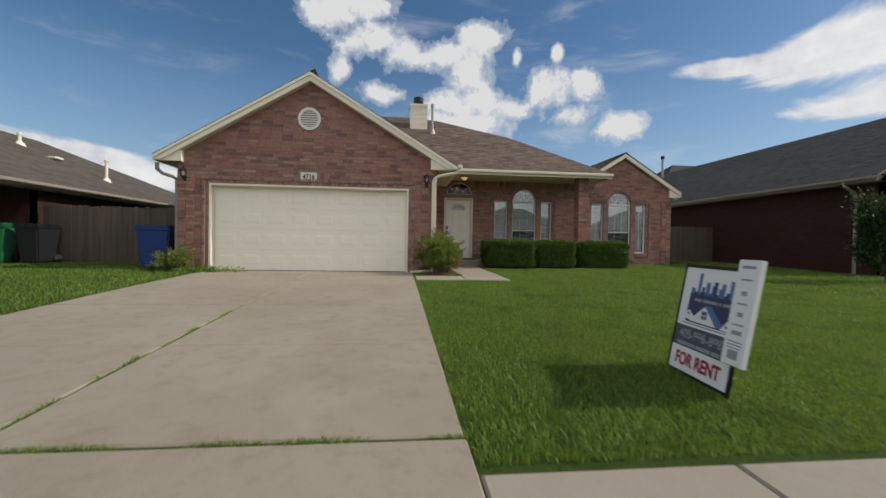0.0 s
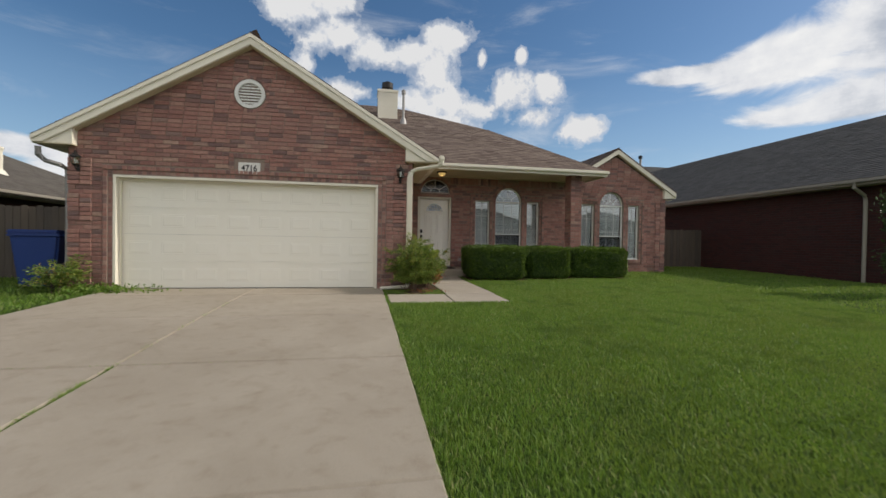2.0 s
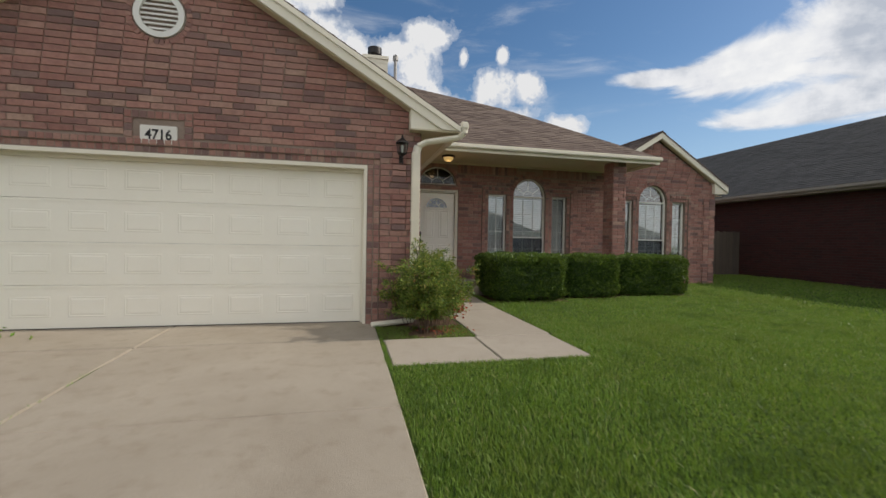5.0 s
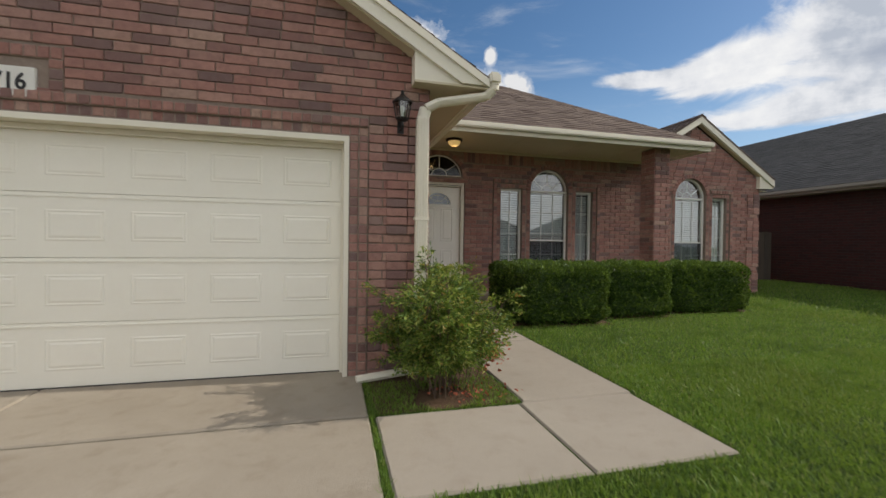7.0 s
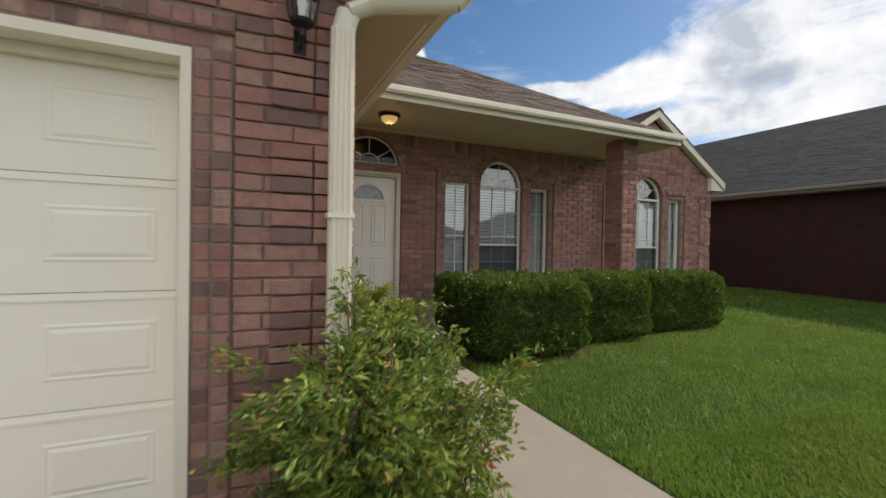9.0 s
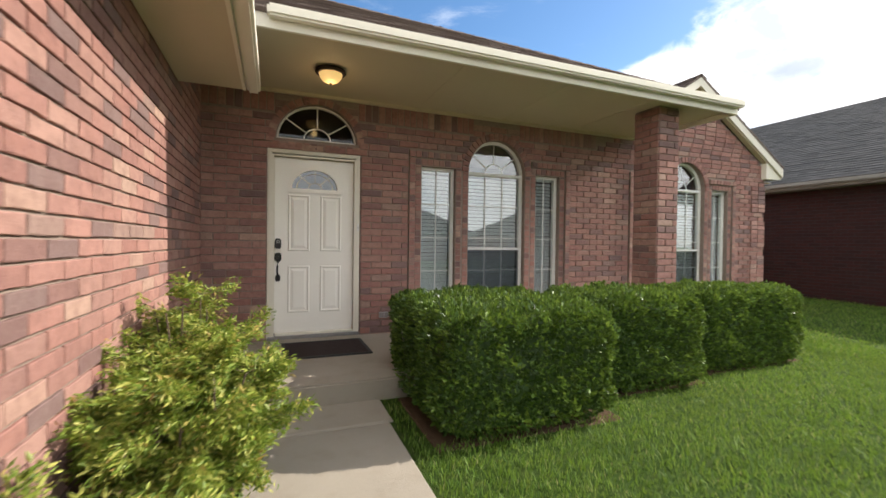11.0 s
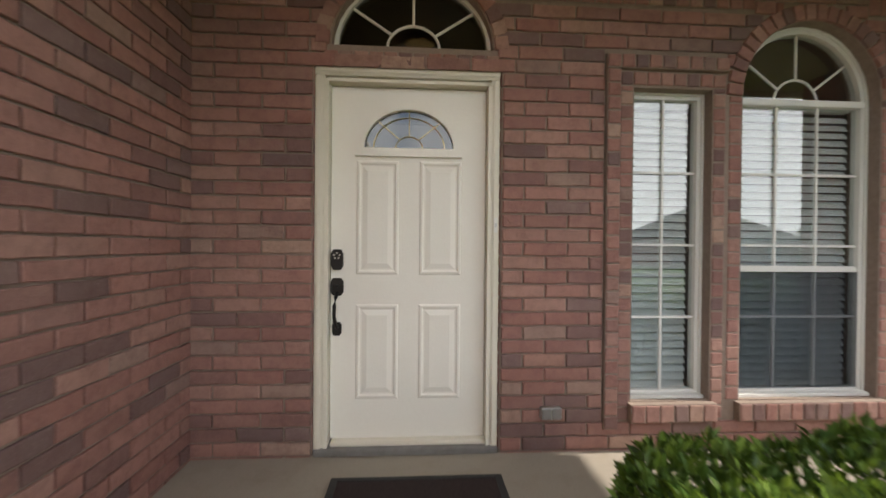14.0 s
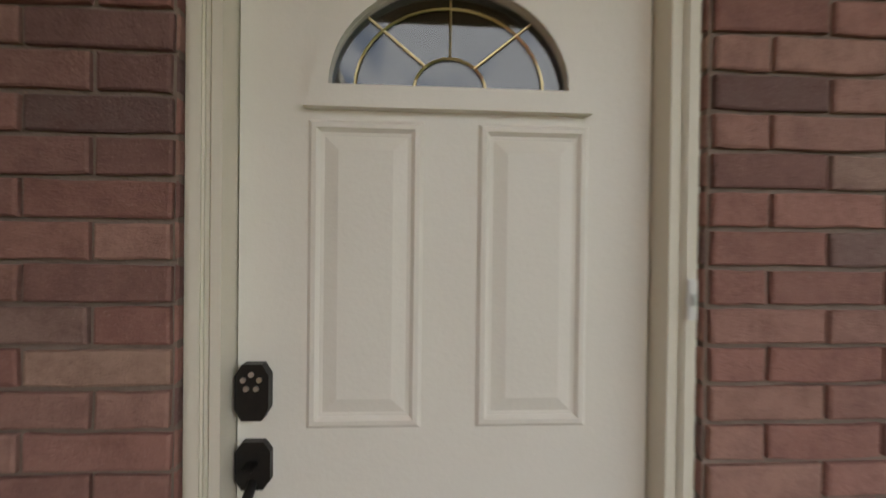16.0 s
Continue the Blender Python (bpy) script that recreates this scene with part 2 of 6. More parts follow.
M_CONCRETE = concrete_mat("driveway_concrete", (0.205, 0.168, 0.125), (0.39, 0.345, 0.28), (0.185, 0.143, 0.10))
M_WALK = concrete_mat("path_concrete", (0.255, 0.22, 0.175), (0.38, 0.335, 0.275), (0.25, 0.205, 0.16))
M_ASPHALT = concrete_mat("asphalt", (0.05, 0.05, 0.05), (0.075, 0.072, 0.07), (0.04, 0.04, 0.04))
M_SOIL = material("soil", lambda nt, co: mix_color(nt, noise_node(nt, co, 22.0, 6.0, 0.7), (0.055, 0.035, 0.022), (0.15, 0.095, 0.06)), 0.95,
                  bump=lambda nt, co: (noise_node(nt, co, 50.0, 5.0, 0.7), 0.02), spec=0.1)


def turf_base(nt, co):
    a = noise_node(nt, co, 0.55, 5.0, 0.6)
    b = noise_node(nt, co, 9.0, 5.0, 0.65)
    d = noise_node(nt, co, 70.0, 3.0, 0.7)
    c = mix_color(nt, a, (0.05, 0.10, 0.014), (0.085, 0.142, 0.023))
    c = mix_color(nt, math_node(nt, "MULTIPLY", math_node(nt, "SUBTRACT", b, 0.5, clamp=True), 2.4, clamp=True), c, (0.13, 0.145, 0.04))
    return mix_color(nt, math_node(nt, "MULTIPLY", math_node(nt, "SUBTRACT", d, 0.45, clamp=True), 2.2, clamp=True), c, (0.03, 0.06, 0.012))


M_TURF = material("turf", turf_base, 0.9, bump=lambda nt, co: (math_node(nt, "ADD", noise_node(nt, co, 120.0, 4.0, 0.7), math_node(nt, "MULTIPLY", noise_node(nt, co, 14.0, 3.0), 2.0)), 0.05), spec=0.15)


def leaf_mat(name, stops, gloss=0.45, glow=0.25, patch=0.0):
    m = bpy.data.materials.new(name)
    m.use_nodes = True
    nt = m.node_tree
    bs = nt.nodes["Principled BSDF"]
    geo = nt.nodes.new("ShaderNodeNewGeometry")
    c = ramp(nt, geo.outputs["Random Per Island"], stops)
    if patch:
        c = mix_color(nt, math_node(nt, "MULTIPLY", math_node(nt, "SUBTRACT", noise_node(nt, geo.outputs["Position"], 0.8, 4.0, 0.6), 0.48, clamp=True), patch * 4, clamp=True), c, (0.165, 0.185, 0.04))
    if patch:
        c = mix_color(nt, math_node(nt, "MULTIPLY", math_node(nt, "SUBTRACT", noise_node(nt, geo.outputs["Position"], 2.3, 5.0, 0.65), 0.5, clamp=True), 4.5, clamp=True), c, (0.06, 0.13, 0.018))
    nt.links.new(c, bs.inputs["Base Color"])
    bs.inputs["Roughness"].default_value = gloss
    bs.inputs["Specular IOR Level"].default_value = 0.35
    tr = nt.nodes.new("ShaderNodeBsdfTranslucent")
    nt.links.new(mix_color(nt, 0.5, c, (0.20, 0.26, 0.03)), tr.inputs["Color"])
    mx = nt.nodes.new("ShaderNodeMixShader")
    mx.inputs[0].default_value = glow
    out = nt.nodes["Material Output"]
    nt.links.new(bs.outputs[0], mx.inputs[1])
    nt.links.new(tr.outputs[0], mx.inputs[2])
    nt.links.new(mx.outputs[0], out.inputs[0])
    return m


M_GRASS = leaf_mat("grass_blade", [(0.0, (0.085, 0.185, 0.022)), (0.4, (0.135, 0.250, 0.030)), (0.8, (0.19, 0.30, 0.046)), (0.94, (0.25, 0.31, 0.09)), (1.0, (0.38, 0.36, 0.17))], 0.55, 0.4, 0.45)
M_HEDGE = leaf_mat("hedge_leaf", [(0.0, (0.026, 0.058, 0.011)), (0.45, (0.052, 0.105, 0.017)), (0.8, (0.112, 0.192, 0.029)), (1.0, (0.20, 0.29, 0.052))], 0.40, 0.26)
M_NANDINA = leaf_mat("nandina_leaf", [(0.0, (0.10, 0.165, 0.026)), (0.35, (0.20, 0.285, 0.042)), (0.68, (0.36, 0.42, 0.075)), (0.92, (0.58, 0.57, 0.16)), (1.0, (0.50, 0.30, 0.10))], 0.45, 0.4)
M_NANDINA_GREEN = leaf_mat("green_nandina_leaf", [(0.0, (0.05, 0.10, 0.018)), (0.40, (0.105, 0.18, 0.030)), (0.72, (0.21, 0.285, 0.048)), (0.93, (0.42, 0.44, 0.10)), (1.0, (0.40, 0.20, 0.06))], 0.45, 0.35)
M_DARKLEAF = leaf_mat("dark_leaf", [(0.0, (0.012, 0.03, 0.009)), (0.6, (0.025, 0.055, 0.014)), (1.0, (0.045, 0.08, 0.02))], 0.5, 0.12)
M_FARLEAF = leaf_mat("tree_leaf", [(0.0, (0.03, 0.06, 0.014)), (0.6, (0.055, 0.095, 0.022)), (1.0, (0.09, 0.13, 0.03))], 0.6, 0.2)
M_STEM = material("woody_stem", lambda nt, co: mix_color(nt, noise_node(nt, co, 40.0), (0.07, 0.045, 0.03), (0.16, 0.11, 0.075)), 0.85)
M_TWIG_RED = material("red_leaf_litter", lambda nt, co: mix_color(nt, noise_node(nt, co, 30.0), (0.30, 0.045, 0.025), (0.42, 0.12, 0.05)), 0.7)


def shingle_mat(name, c0, c1, c2):
    def base(nt, co):
        r = any_random(nt)
        c = ramp(nt, r, [(0.0, c0), (0.5, c1), (0.8, c2), (1.0, c0)])
        a = noise_node(nt, co, 200.0, 2.0, 0.7)
        b = noise_node(nt, co, 0.8, 4.0)
        c = mix_color(nt, math_node(nt, "MULTIPLY", math_node(nt, "SUBTRACT", a, 0.45, clamp=True), 2.2, clamp=True), c, tuple(v * 0.55 for v in c0))
        return mix_color(nt, math_node(nt, "MULTIPLY", math_node(nt, "SUBTRACT", b, 0.5, clamp=True), 0.9, clamp=True), c, tuple(v * 1.35 for v in c1))
    return material(name, base, 0.93, bump=lambda nt, co: (noise_node(nt, co, 300.0, 2.0, 0.7), 0.003), spec=0.15)


M_SHINGLE = shingle_mat("brown_shingle", (0.125, 0.094, 0.078), (0.175, 0.135, 0.112), (0.10, 0.074, 0.064))
M_SHINGLE_GREY = shingle_mat("grey_shingle", (0.066, 0.065, 0.063), (0.080, 0.078, 0.075), (0.054, 0.053, 0.052))
M_SHINGLE_WARM = shingle_mat("weathered_shingle", (0.105, 0.092, 0.079), (0.124, 0.110, 0.094), (0.090, 0.079, 0.068))


def fence_base(nt, co):
    mp = nt.nodes.new("ShaderNodeMapping")
    nt.links.new(co, mp.inputs[0])
    mp.inputs["Scale"].default_value = (24.0, 24.0, 1.6)
    g = noise_node(nt, mp.outputs[0], 1.0, 6.0, 0.65, 0.6)
    c = mix_color(nt, g, (0.055, 0.046, 0.040), (0.135, 0.115, 0.098))
    return mix_color(nt, math_node(nt, "MULTIPLY", any_random(nt), 0.45), c, (0.15, 0.115, 0.085))


M_FENCE = material("weathered_wood", fence_base, 0.9, bump=lambda nt, co: (noise_node(nt, co, 60.0, 4.0), 0.003), spec=0.15)
M_BIN_BLUE = paint("blue_plastic", (0.018, 0.045, 0.19), 0.45, 0.15)
M_BIN_GREEN = paint("green_plastic", (0.012, 0.15, 0.06), 0.45, 0.15)
M_BIN_BLACK = paint("black_plastic", (0.014, 0.015, 0.018), 0.5, 0.15)
M_SIGN_WHITE = paint("sign_white", (0.74, 0.75, 0.76), 0.4, 0.05)
M_SIGN_NAVY = paint("sign_navy", (0.018, 0.035, 0.10), 0.4, 0.03)
M_SIGN_BLUE = paint("sign_blue", (0.06, 0.15, 0.36), 0.4, 0.03)
M_SIGN_SLATE = paint("sign_slate", (0.05, 0.065, 0.11), 0.4, 0.03)
M_SIGN_GREY = paint("sign_grey", (0.27, 0.28, 0.31), 0.4, 0.03)
M_SIGN_RED = paint("sign_red", (0.30, 0.015, 0.04), 0.4, 0.03)
M_PLAQUE = paint("plaque_stone", (0.72, 0.70, 0.65), 0.7, 0.2)
M_GALV = material("grey_metal", lambda nt, co: mix_color(nt, noise_node(nt, co, 20.0), (0.22, 0.21, 0.20), (0.36, 0.35, 0.34)), 0.55, 0.6)
M_SILVER = material("brushed_nickel", (0.55, 0.54, 0.52), 0.35, 0.9)


def glass_mat(name, tint=(0.9, 0.93, 0.93), rough=0.0, sheen=0.15):
    m = bpy.data.materials.new(name)
    m.use_nodes = True
    nt = m.node_tree
    nt.nodes.remove(nt.nodes["Principled BSDF"])
    g = nt.nodes.new("ShaderNodeBsdfGlossy")
    g.inputs["Roughness"].default_value = rough
    t = nt.nodes.new("ShaderNodeBsdfTransparent")
    t.inputs["Color"].default_value = (*tint, 1)
    lw = nt.nodes.new("ShaderNodeLayerWeight")
    fr = math_node(nt, "ADD", math_node(nt, "MULTIPLY", math_node(nt, "POWER", lw.outputs["Facing"], 4.0), 0.7), sheen)
    mx = nt.nodes.new("ShaderNodeMixShader")
    nt.links.new(fr, mx.inputs[0])
    nt.links.new(t.outputs[0], mx.inputs[1])
    nt.links.new(g.outputs[0], mx.inputs[2])
    nt.links.new(mx.outputs[0], nt.nodes["Material Output"].inputs[0])
    return m


M_GLASS = glass_mat("window_glass")
M_GLASS_DIM = glass_mat("dark_glass", (0.6, 0.62, 0.62), 0.0, 0.03)
M_SCREEN = glass_mat("insect_screen", (0.72, 0.73, 0.75), 0.3, 0.01)
M_GLASS_FAN = glass_mat("leaded_glass", (0.5, 0.54, 0.57), 0.03, 0.11)
M_GLOW = bpy.data.materials.new("lit_lamp_glass")
M_GLOW.use_nodes = True
M_GLOW.node_tree.nodes["Principled BSDF"].inputs["Base Color"].default_value = (0.9, 0.75, 0.45, 1)
M_GLOW.node_tree.nodes["Principled BSDF"].inputs["Emission Color"].default_value = (1.0, 0.62, 0.22, 1)
M_GLOW.node_tree.nodes["Principled BSDF"].inputs["Emission Strength"].default_value = 0.34


# ---- building helpers ----
def thing(name, label, category, group="", kind="", at=(0, 0, 0), rz=0.0):
    e = new(name)
    e.empty_display_size = 0.1
    e.matrix_world = pose(*at, 0, 0, rz)
    return tagged(e, label, category, group, kind)


def mesh_of(name, verts, faces, mat, smooth=False):
    me = bpy.data.meshes.new(name)
    me.from_pydata(verts, [], faces)
    me.materials.append(mat)
    me.update()
    if smooth:
        me.shade_smooth()
    return me


def part(name, bm, mat, parent=None, label="", smooth=False):
    me = bpy.data.meshes.new(name)
    bmesh.ops.recalc_face_normals(bm, faces=bm.faces[:])
    bm.to_mesh(me)
    bm.free()
    me.materials.append(mat)
    if smooth:
        me.shade_smooth()
        me.set_sharp_from_angle(angle=radians(38))
    ob = new(name, me)
    if parent is not None:
        ob.parent = parent
    if label:
        ob["label"] = label
    return ob


def piece(name, me, parent, at=(0, 0, 0), rot=(0, 0, 0), scale=(1, 1, 1)):
    ob = new(name, me)
    ob.parent = parent
    ob.location, ob.rotation_euler, ob.scale = at, rot, scale
    return ob


def box(bm, x0, x1, y0, y1, z0, z1, bevel=0.0):
    m = Matrix.Translation(((x0 + x1) / 2, (y0 + y1) / 2, (z0 + z1) / 2)) @ Matrix.Diagonal((x1 - x0, y1 - y0, z1 - z0, 1))
    vs = bmesh.ops.create_cube(bm, size=1.0, matrix=m)["verts"]
    if bevel:
        es = list({e for v in vs for e in v.link_edges})
        bmesh.ops.bevel(bm, geom=es, offset=bevel, segments=2, affect="EDGES")
    return bm


def boxes(*rows, bevel=0.0):
    bm = bmesh.new()
    for r in rows:
        box(bm, *r, bevel=bevel)
    return bm


def rod(bm, a, b, r, r2=None, seg=10):
    a, b = Vector(a), Vector(b)
    d = b - a
    m = Matrix.Translation((a + b) / 2) @ d.to_track_quat("Z", "Y").to_matrix().to_4x4()
    bmesh.ops.create_cone(bm, cap_ends=True, segments=seg, radius1=r, radius2=r if r2 is None else r2, depth=d.length, matrix=m)
    return bm


def lathe(bm, profile, seg=24, at=(0, 0, 0)):
    """Turn (radius, height) pairs round the z axis."""
    rings = []
    for r, h in profile:
        rings.append([bm.verts.new((at[0] + max(r, 0.0004) * math.cos(2 * math.pi * i / seg), at[1] + max(r, 0.0004) * math.sin(2 * math.pi * i / seg), at[2] + h)) for i in range(seg)])
    for a, b in zip(rings, rings[1:]):
        for i in range(seg):
            bm.faces.new((a[i], a[(i + 1) % seg], b[(i + 1) % seg], b[i]))
    bm.faces.new(rings[0][::-1])
    bm.faces.new(rings[-1])
    return bm


def tube(bm, pts, r, seg=8, flat=1.0):
    """A round (or flattened) tube along points."""
    pts = [Vector(p) for p in pts]
    rings = []
    for i, p in enumerate(pts):
        d = (pts[min(i + 1, len(pts) - 1)] - pts[max(i - 1, 0)]).normalized()
        up = Vector((0, 0, 1)) if abs(d.z) < 0.9 else Vector((0, 1, 0))
        s = d.cross(up).normalized()
        u = s.cross(d).normalized()
        rings.append([bm.verts.new(p + s * r * math.cos(2 * math.pi * k / seg) + u * r * flat * math.sin(2 * math.pi * k / seg)) for k in range(seg)])
    for a, b in zip(rings, rings[1:]):
        for k in range(seg):
            bm.faces.new((a[k], a[(k + 1) % seg], b[(k + 1) % seg], b[k]))
    bm.faces.new(rings[0][::-1])
    bm.faces.new(rings[-1])
    return bm


from mathutils import geometry as geo2d


def prism(loops, place, d0, d1, bm=None):
    """A slab with the outline loops[0] and holes loops[1:], in (u, v); place(u, v, d) gives the point in the world."""
    bm = bm or bmesh.new()
    flat = [p for lp in loops for p in lp]
    tris = geo2d.tessellate_polygon([[Vector((u, v, 0)) for u, v in lp] for lp in loops])
    a = [bm.verts.new(place(u, v, d0)) for u, v in flat]
    b = [bm.verts.new(place(u, v, d1)) for u, v in flat]
    for t in tris:
        if len(set(t)) == 3:
            bm.faces.new([a[i] for i in t])
            bm.faces.new([b[i] for i in reversed(t)])
    k = 0
    for lp in loops:
        n = len(lp)
        for i in range(n):
            j = (i + 1) % n
            bm.faces.new((a[k + i], a[k + j], b[k + j], b[k + i]))
        k += n
    return bm


def rect(u0, u1, v0, v1):
    return [(u0, v0), (u1, v0), (u1, v1), (u0, v1)]


def arch(u0, u1, v0, vs, rise, n=16):
    """Straight sides from v0 to vs, then a half ellipse of that rise."""
    c, w = (u0 + u1) / 2, (u1 - u0) / 2
    top = [(c + w * math.cos(math.pi * i / n), vs + rise * math.sin(math.pi * i / n)) for i in range(n + 1)]
    return ([(u0, v0), (u1, v0)] + top) if vs - v0 > 0.001 else top


def on_y(y):
    """Points on a wall that faces -y; d runs into the wall."""
    return lambda u, v, d: (u, y + d, v)


def on_x(x):
    """Points on a wall that faces +x; u runs along y."""
    return lambda u, v, d: (x - d, u, v)

# ---- ground ----
GROUND_STEPS = [(-300, -0.3), (-12, -0.22), (-3, -0.1), (0, 0.0), (2, 0.055), (6, 0.205), (9, 0.315), (12, 0.345), (16, 0.43), (26, 0.5), (400, 0.5)]


def gz(y):
    return float(np.interp(y, [a for a, _ in GROUND_STEPS], [b for _, b in GROUND_STEPS]))


XG, YG = 0.95, 10.62          # garage: face of its east wall, face of its front
YW = 14.92                    # face of the entry wall
GX0, GX1 = -5.18, 0.95        # garage front from corner to corner
AX = -2.13                    # ridge of the garage
PORCH_Z, CEIL_Z = 0.55, 3.36


def build_ground():
    xs = [-900, -200, -60, -20, -12, -8, -4.45, 0.37, 4, 8, 12, 18, 30, 60, 200, 900]
    ys = [-900, -200, -60, -30, -12, -3, 0, 2, 4, 6, 9, 10.6, 12, 16, 26, 60, 200, 900]
    vs = [(x, y, gz(y)) for y in ys for x in xs]
    n = len(xs)
    fs = [(j * n + i, j * n + i + 1, (j + 1) * n + i + 1, (j + 1) * n + i) for j in range(len(ys) - 1) for i in range(n - 1)]
    tagged(new("ground", mesh_of("ground", vs, fs, M_TURF)), "green mown lawn with worn paler patches", "lawn", kind="structure")


build_ground()


def slab(name, x0, x1, y0, y1, mat, parent, lift=0.02, z=None):
    """A concrete slab that follows the slope of the ground, with worn top edges."""
    za, zb = (gz(y0) + lift, gz(y1) + lift) if z is None else (z, z)
    b, h = 0.012, 0.10
    vs = [(x0, y0, za - h), (x1, y0, za - h), (x1, y1, zb - h), (x0, y1, zb - h),
          (x0, y0, za - b), (x1, y0, za - b), (x1, y1, zb - b), (x0, y1, zb - b),
          (x0 + b, y0 + b, za), (x1 - b, y0 + b, za), (x1 - b, y1 - b, zb), (x0 + b, y1 - b, zb)]
    fs = [(3, 2, 1, 0)] + [(i, (i + 1) % 4, (i + 1) % 4 + 4, i + 4) for i in range(4)] + [(i + 4, (i + 1) % 4 + 4, (i + 1) % 4 + 8, i + 8) for i in range(4)] + [(8, 9, 10, 11)]
    return piece(name, mesh_of(name, vs, fs, mat), parent)


drive = thing("driveway", "pale stained concrete driveway with grassy expansion joints", "driveway", kind="structure")
for x0, x1 in ((-4.45, -2.066), (-2.036, 0.365)):
    for y0, y1 in ((2.215, 3.985), (3.995, 5.93), (5.962, 7.9), (7.9, 9.735), (9.768, 10.92)):
        tight = 0.0 if y0 < 5.9 else 0.010
        slab("slab", x0 - (tight if x0 > -3 else 0), x1 + (tight if x1 < -1 else 0), y0, y1, M_CONCRETE, drive)
pave = thing("pavement", "pale concrete pavement with tooled joints along the street", "pavement", kind="structure")
for i in range(-9, 12):
    x0 = 1.62 + 1.52 * (i - 1)
    if not -4.6 < x0 + 1.0 < 0.6 and x0 > 0.3 or x0 + 1.52 < -4.4:
        slab("slab", x0 + 0.006, x0 + 1.514, 0.55, 1.85, M_WALK, pave)
slab("slab", 0.385, 1.614, 0.55, 1.85, M_WALK, pave)
slab("slab", -2.05, 0.375, 0.55, 2.175, M_CONCRETE, pave)
slab("slab", -4.47, -2.065, 0.55, 2.175, M_CONCRETE, pave)
road = thing("road", "dark grey asphalt street with concrete kerbs", "road", kind="structure")
part("asphalt", boxes((-200, 200, -11.5, -3.2, -0.4, -0.2 + 0.03)), M_ASPHALT, road)
part("kerb", boxes((-200, 200, -3.2, -3.0, -0.4, -0.06), bevel=0.02), M_WALK, road)
part("kerb", boxes((-200, 200, -11.7, -11.5, -0.4, -0.12), bevel=0.02), M_WALK, road)

path = thing("garden_path", "pale concrete path leading from driveway to porch", "path", kind="structure")
slab("slab", 0.41, 1.47, 8.80, 9.74, M_WALK, path, 0.015)
slab("slab", 1.48, 2.44, 8.80, 9.76, M_WALK, path, 0.015)
slab("slab", 1.52, 2.47, 9.78, 11.55, M_WALK, path, 0.015)
slab("slab", 1.52, 2.47, 11.57, 12.75, M_WALK, path, 0.015)
slab("slab", 1.52, 2.50, 12.77, 13.20, M_WALK, path, 0.015)
porch = thing("porch_floor", "stained concrete porch slab one step above the path", "porch", kind="structure")
part("slab", boxes((XG, 6.6, 13.20, YW + 0.1, 0.1, PORCH_Z), bevel=0.015), M_WALK, porch)
bed = thing("flower_bed", "bare brown soil beds under the shrubs and hedges", "flower bed", kind="structure")
for x0, x1, y0, y1 in ((0.42, 1.50, 9.80, 11.4), (0.97, 1.50, 11.4, 13.18), (2.64, 4.16, 12.24, 13.18), (4.2, 5.55, 12.60, 13.18), (5.57, 7.36, 12.76, 13.18)):
    slab("soil", x0, x1, y0, y1, M_SOIL, bed, 0.008)


# ---- brick walls ----
COURSE, BRICK, JOINT = 0.0794, 0.254, 0.011


def spans(loops, v):
    """The stretches along u in which height v lies inside the outline and outside the holes."""
    cut = []
    for lp in loops:
        for (u0, v0), (u1, v1) in zip(lp, lp[1:] + lp[:1]):
            if (v0 <= v) != (v1 <= v):
                cut.append(u0 + (u1 - u0) * (v - v0) / (v1 - v0))
    cut.sort()
    return list(zip(cut[::2], cut[1::2]))


SHAPE_RNG = random.Random(21)


def brick_shape(w, h, d, b=0.004, wear=0.0022):
    """A brick seen from its face: x along, z up, -y out of the wall; the back is open in the mortar. Its edges are uneven."""
    w, h = w / 2, h / 2
    ring = [(-w, -h), (-w / 3, -h), (w / 3, -h), (w, -h), (w, h), (w / 3, h), (-w / 3, h), (-w, h)]
    g = SHAPE_RNG.uniform
    outer_r = [(x + g(-wear, wear), z + g(-wear, wear)) for x, z in ring]
    inner_r = [(x - math.copysign(b + g(0, wear), x) if abs(abs(x) - w) < 0.004 else x, z - math.copysign(b + g(-wear, wear), z)) for x, z in outer_r]
    vs = [(x, 0.0, z) for x, z in outer_r] + [(x, -d + b * 0.8, z) for x, z in outer_r] + [(x, -d + g(-0.0008, 0.0008), z) for x, z in inner_r]
    fs = []
    for k in (0, 8):
        fs += [(k + i, k + (i + 1) % 8, k + (i + 1) % 8 + 8, k + i + 8) for i in range(8)]
    return vs, fs + [tuple(range(16, 24))]


BRICK_MESHES = {}


def brick_mesh(w, d, mat):
    key = (round(w, 2), d, mat.name, SHAPE_RNG.randrange(5))
    if key not in BRICK_MESHES:
        BRICK_MESHES[key] = mesh_of("brick", *brick_shape(key[0], COURSE - JOINT, d), mat)
    return BRICK_MESHES[key]


